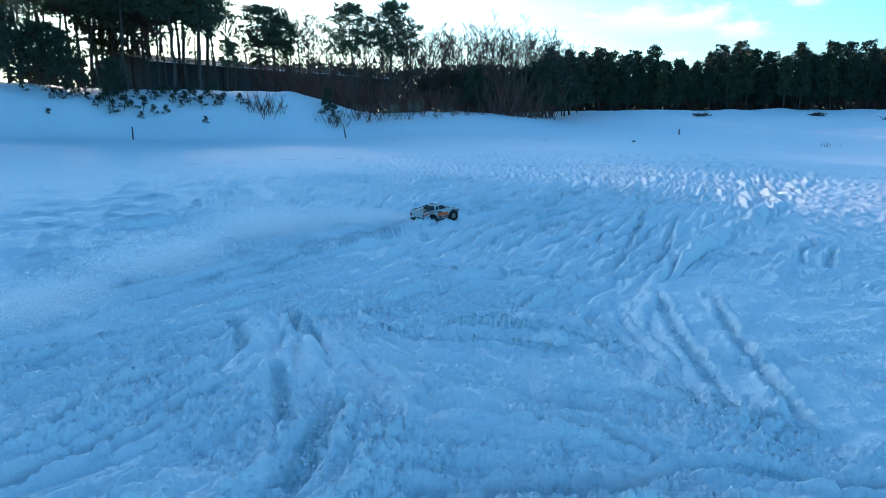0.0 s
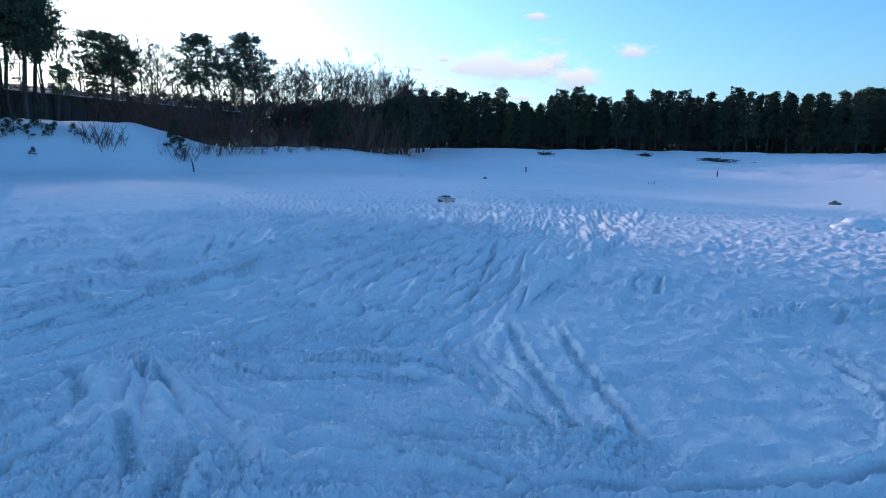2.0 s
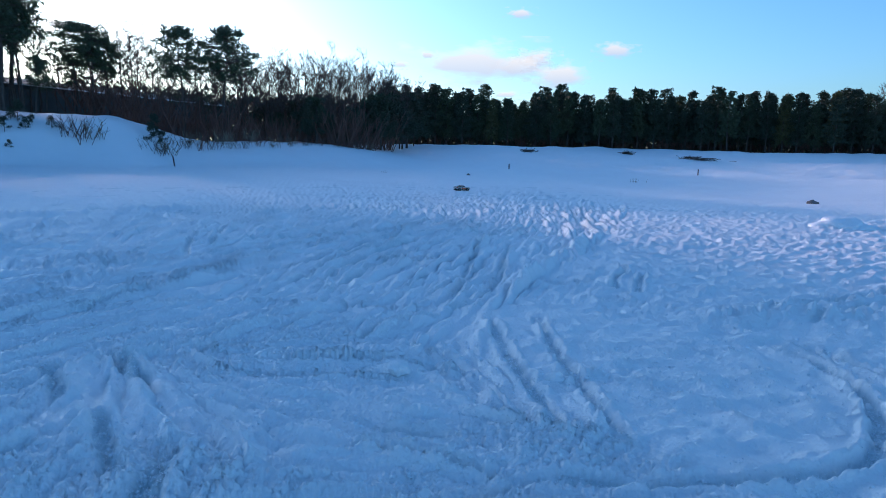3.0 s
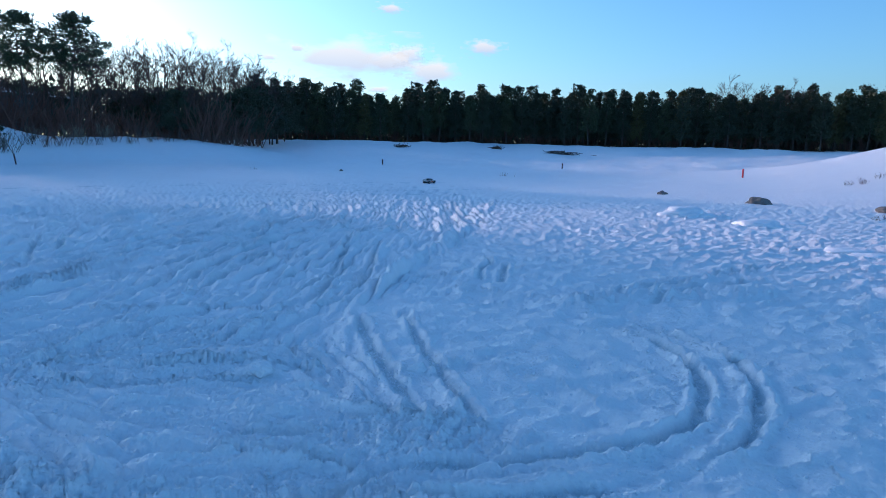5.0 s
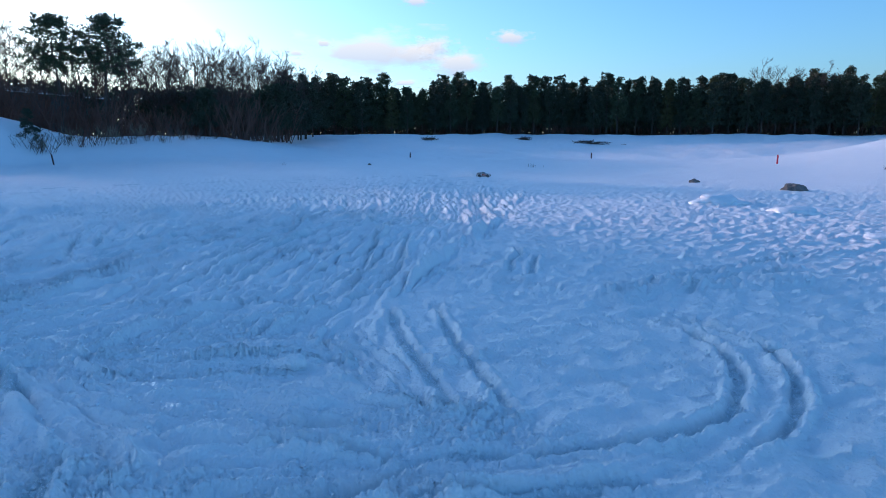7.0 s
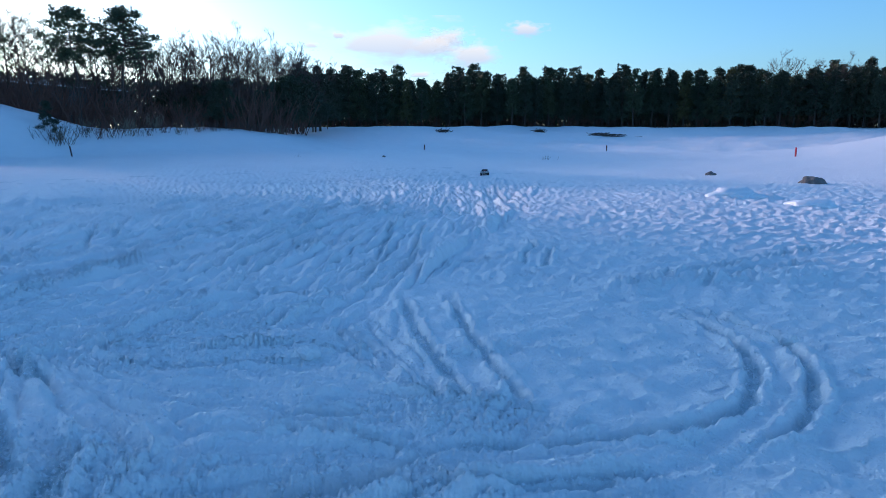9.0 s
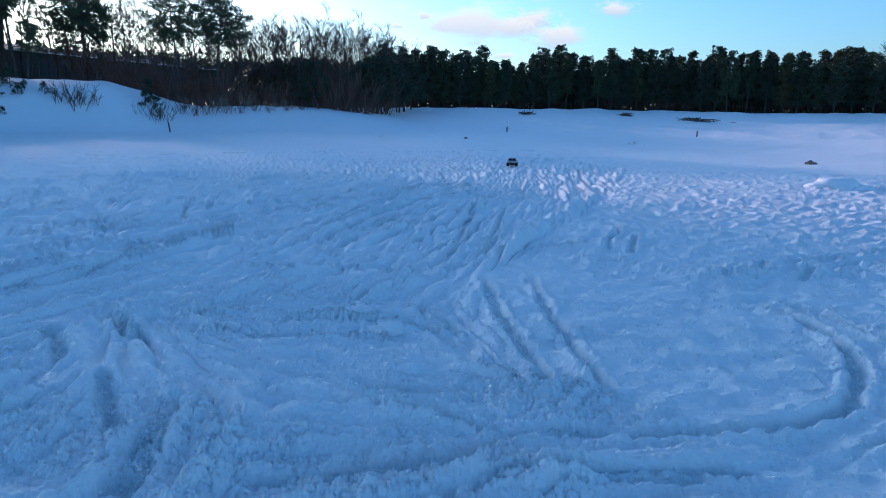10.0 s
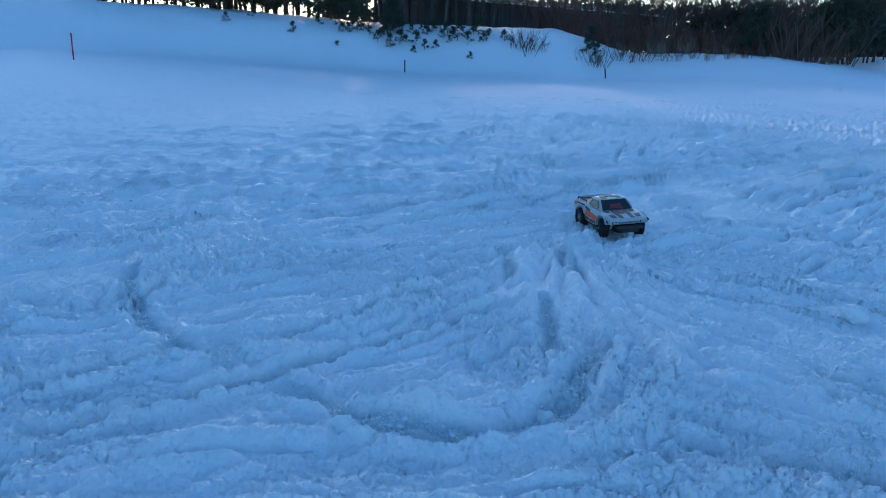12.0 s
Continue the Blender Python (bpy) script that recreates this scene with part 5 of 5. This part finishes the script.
def powder_mesh(seed, length, wide, high, grains, size):
    """A drifting veil of single snow grains, thicker at its foot."""
    g = np.random.RandomState(seed)
    u = g.rand(grains)
    x = (u - 0.5) * length
    swell = 0.35 + 0.65 * np.sin(np.clip(u, 0.02, 0.98) * math.pi)
    y = g.randn(grains) * wide * 0.4 * swell
    z = np.abs(g.randn(grains)) * high * 0.45 * swell + 0.02 * g.rand(grains)
    lump = value_noise(x * 2.2 + 50, z * 3.0 + 50, seed)
    keep = lump > g.rand(grains) * 0.95
    c = np.stack([x, y, z], -1)[keep]
    n = len(c)
    tri = g.randn(n, 3, 3) * size[0] * (0.6 + size[1] * g.rand(n, 1, 1))
    v = (c[:, None, :] + tri).reshape(-1, 3)
    me = bpy.data.meshes.new("powder_veil")
    me.from_pydata(v.tolist(), [], [(3 * i, 3 * i + 1, 3 * i + 2) for i in range(n)])
    return me


VEILS = [powder_mesh(1, 2.6, 0.8, 0.46, 150000, (0.0060, 0.8)), powder_mesh(2, 1.3, 0.6, 0.50, 40000, (0.0042, 0.8)), powder_mesh(3, 1.0, 0.5, 0.34, 24000, (0.0040, 0.8))]


def veil(kind, label="veil of powder snow thrown up behind the truck"):
    ob = part("snow_spray", VEILS[kind], POWDER)
    return tagged(ob, label, "snow spray", "spray behind the truck")


# ---- motion ----
# seconds, x, y, bearing of the nose, pitch, roll
DRIVE = [
    (0.0, -0.12, 11.75, 48, 4, 0), (0.2, 0.85, 13.29, 45, 2, 0), (0.3, 1.38, 14.27, 40, 2, 0), (0.5, 2.5, 15.93, 26, 1, -2), (0.7, 3.33, 18.43, 8, 0, -3), (0.9, 4.08, 20.03, -8, 0, -3),
    (1.0, 4.43, 20.77, -14, 0, -2), (1.2, 5.02, 22.35, -20, 0, 0), (1.5, 5.64, 24.69, -4, 0, 2), (1.8, 5.9, 26.4, 26, 0, 3), (2.0, 6.15, 28.04, 48, 0, 2), (2.2, 6.93, 31.04, 60, 0, 0),
    (2.5, 7.85, 33.5, 70, 0, 0), (3.0, 9.59, 35.59, 76, 0, 0), (3.5, 11.16, 36.01, 74, 0, 0), (3.7, 11.82, 36.18, 72, 0, 0), (4.5, 14.7, 37.68, 66, 0, 0), (5.3, 17.53, 38.61, 58, 0, 0),
    (5.5, 18.27, 38.8, 52, 0, 0), (6.0, 18.09, 38.45, 60, 0, 0), (6.5, 17.72, 37.99, 80, 0, 0), (7.0, 17.26, 36.67, 112, 0, 0), (7.2, 17.15, 36.31, 126, 0, 0), (8.0, 15.94, 34.16, 170, 0, 0), (8.8, 14.52, 32.15, 200, 0, 0),
    (9.0, 14.19, 31.68, 205, 0, 0), (9.5, 11.93, 29.61, 212, 0, 0), (9.8, 10.36, 28.07, 206, 0, 0), (10.0, 9.47, 26.66, 200, 0, 0), (10.3, 8.09, 24.14, 202, 0, 0), (10.5, 6.92, 21.68, 210, 0, 0),
    (10.6, 6.39, 20.67, 216, 0, 0), (10.8, 5.39, 18.86, 226, 0, 0), (11.0, 4.3, 16.97, 226, 0, 0), (11.2, 2.92, 15.23, 208, 0, 0), (11.4, 1.76, 13.17, 192, 0, 0), (11.5, 1.25, 12.09, 186, 0, 0),
    (11.6, 0.72, 10.79, 178, 0, 0), (11.8, -0.32, 8.49, 163, 0, 2), (12.0, -0.96, 6.57, 147, 1, 3),
]
# Each veil: kind, seconds at which it is thrown up and has settled, place, bearing of its length, size, drift
SPRAYS = [
    (0, -1.0, 1.1, -1.61, 11.18, 44, 0.9, 0.15), (0, -1.2, 1.0, -2.77, 9.46, 28, 1.1, 0.1), (0, -1.4, 0.9, -3.34, 7.21, 14, 1.1, 0.1), (0, -1.4, 0.9, -3.65, 5.43, 6, 1.0, 0.1), (1, -0.5, 0.9, -2.2, 10.56, 40, 1.0, 0.2), (2, -0.3, 1.0, -0.83, 11.62, 44, 0.9, 0.2),
    (1, 0.15, 1.2, 1.15, 14.12, 45, 0.8, 0.2), (1, 0.4, 1.5, 2.47, 16, 40, 0.9, 0.2), (2, 0.55, 1.7, 3.01, 17.96, 60, 1.1, 0.2), (2, 0.8, 2.0, 4.0, 18.9, 80, 1.0, 0.1), (2, 1.1, 2.2, 5.3, 21.0, 90, 1.2, 0.2),
    (2, 1.25, 2.3, 6.45, 23.47, 90, 1.5, 0.2), (2, 1.6, 2.5, 6.07, 25.87, 90, 1.5, 0.1), (2, 1.9, 2.9, 5.77, 27.66, 90, 1.4, 0.1), (2, 6.7, 7.9, 16, 37, 90, 1.5, -0.2), (2, 9.0, 10.1, 13.52, 30.84, 90, 1.6, 0.2),
    (2, 10.0, 11.0, 7.88, 24.81, 90, 1.3, 0.0), (1, 10.35, 11.4, 6.88, 22.17, 60, 0.9, 0.3), (1, 10.65, 11.7, 6.2, 19.7, 90, 1.0, 0.4), (1, 11.1, 12.3, 3.38, 15.03, 80, 1.0, 0.3), (1, 11.35, 12.6, 2.16, 13.18, 80, 1.0, 0.3),
    (1, 11.55, 12.8, 0.88, 10.66, 60, 0.9, 0.3), (2, 11.75, 13.0, -0.21, 8.91, 70, 0.9, 0.1), (2, 11.85, 13.0, -1, 7.44, 90, 0.6, 0.1), (1, 11.7, 13.0, -0.85, 7.3, 100, 0.7, 0.1), (1, 11.6, 13.0, 0.25, 7.9, 80, 0.8, 0.1),
]


def motions():
    ride = []
    for t, x, y, az, pitch, roll in DRIVE:
        z = max(floor_at(x + a, y + b) for a in (-0.15, 0, 0.15) for b in (-0.15, 0, 0.15)) * 0.3 + 0.7 * floor_at(x, y)
        ride.append((t, pose(x, y, z - 0.022, 0, 0, -az) @ pose(0, 0, 0, pitch, roll, 0)))
    walk(TRUCK, ride)
    steer = [(0, -12), (0.6, -18), (1.2, 14), (2, 10), (3, 0), (6, 12), (9, 4), (10.6, 10), (11.4, -14), (12, -20)]
    for wheel, x, y in WHEELS:
        rows = []
        for k in range(121):
            t = k / 10
            s = float(np.interp(t, [a for a, _ in steer], [b for _, b in steer])) if y > 0 else 0
            rows.append((t, pose(x, y, TYRE_R, 0, 0, s) @ pose(0, 0, 0, -80 * k, 0, 0)))
        walk(wheel, rows)
    for kind, t0, t1, x, y, az, size, drift in SPRAYS:
        ob = veil(kind)
        z = floor_at(x, y)
        ob.scale = (size, size, size)
        rows = []
        for t in sorted({0.0, 12.0} | {round(v, 2) for v in (t0, t0 + 0.15, (t0 + t1) / 2, t1, t1 + 0.2) if 0 < v < 12}):
            u = (t - t0) / (t1 - t0)
            down = -1.7 * size if u < 0 or u > 1.01 else (-0.1 - 0.25 * max(0, u - 0.45) * size)
            if 0 <= u < 0.08:
                down = -0.45
            if u >= 0.99:
                down = -1.7 * size
            v = min(max(u, 0), 1)
            rows.append((t, pose(x + drift * v, y - 0.1 * v, z + down, 0, 0, 90 - az)))
        walk(ob, rows)


motions()
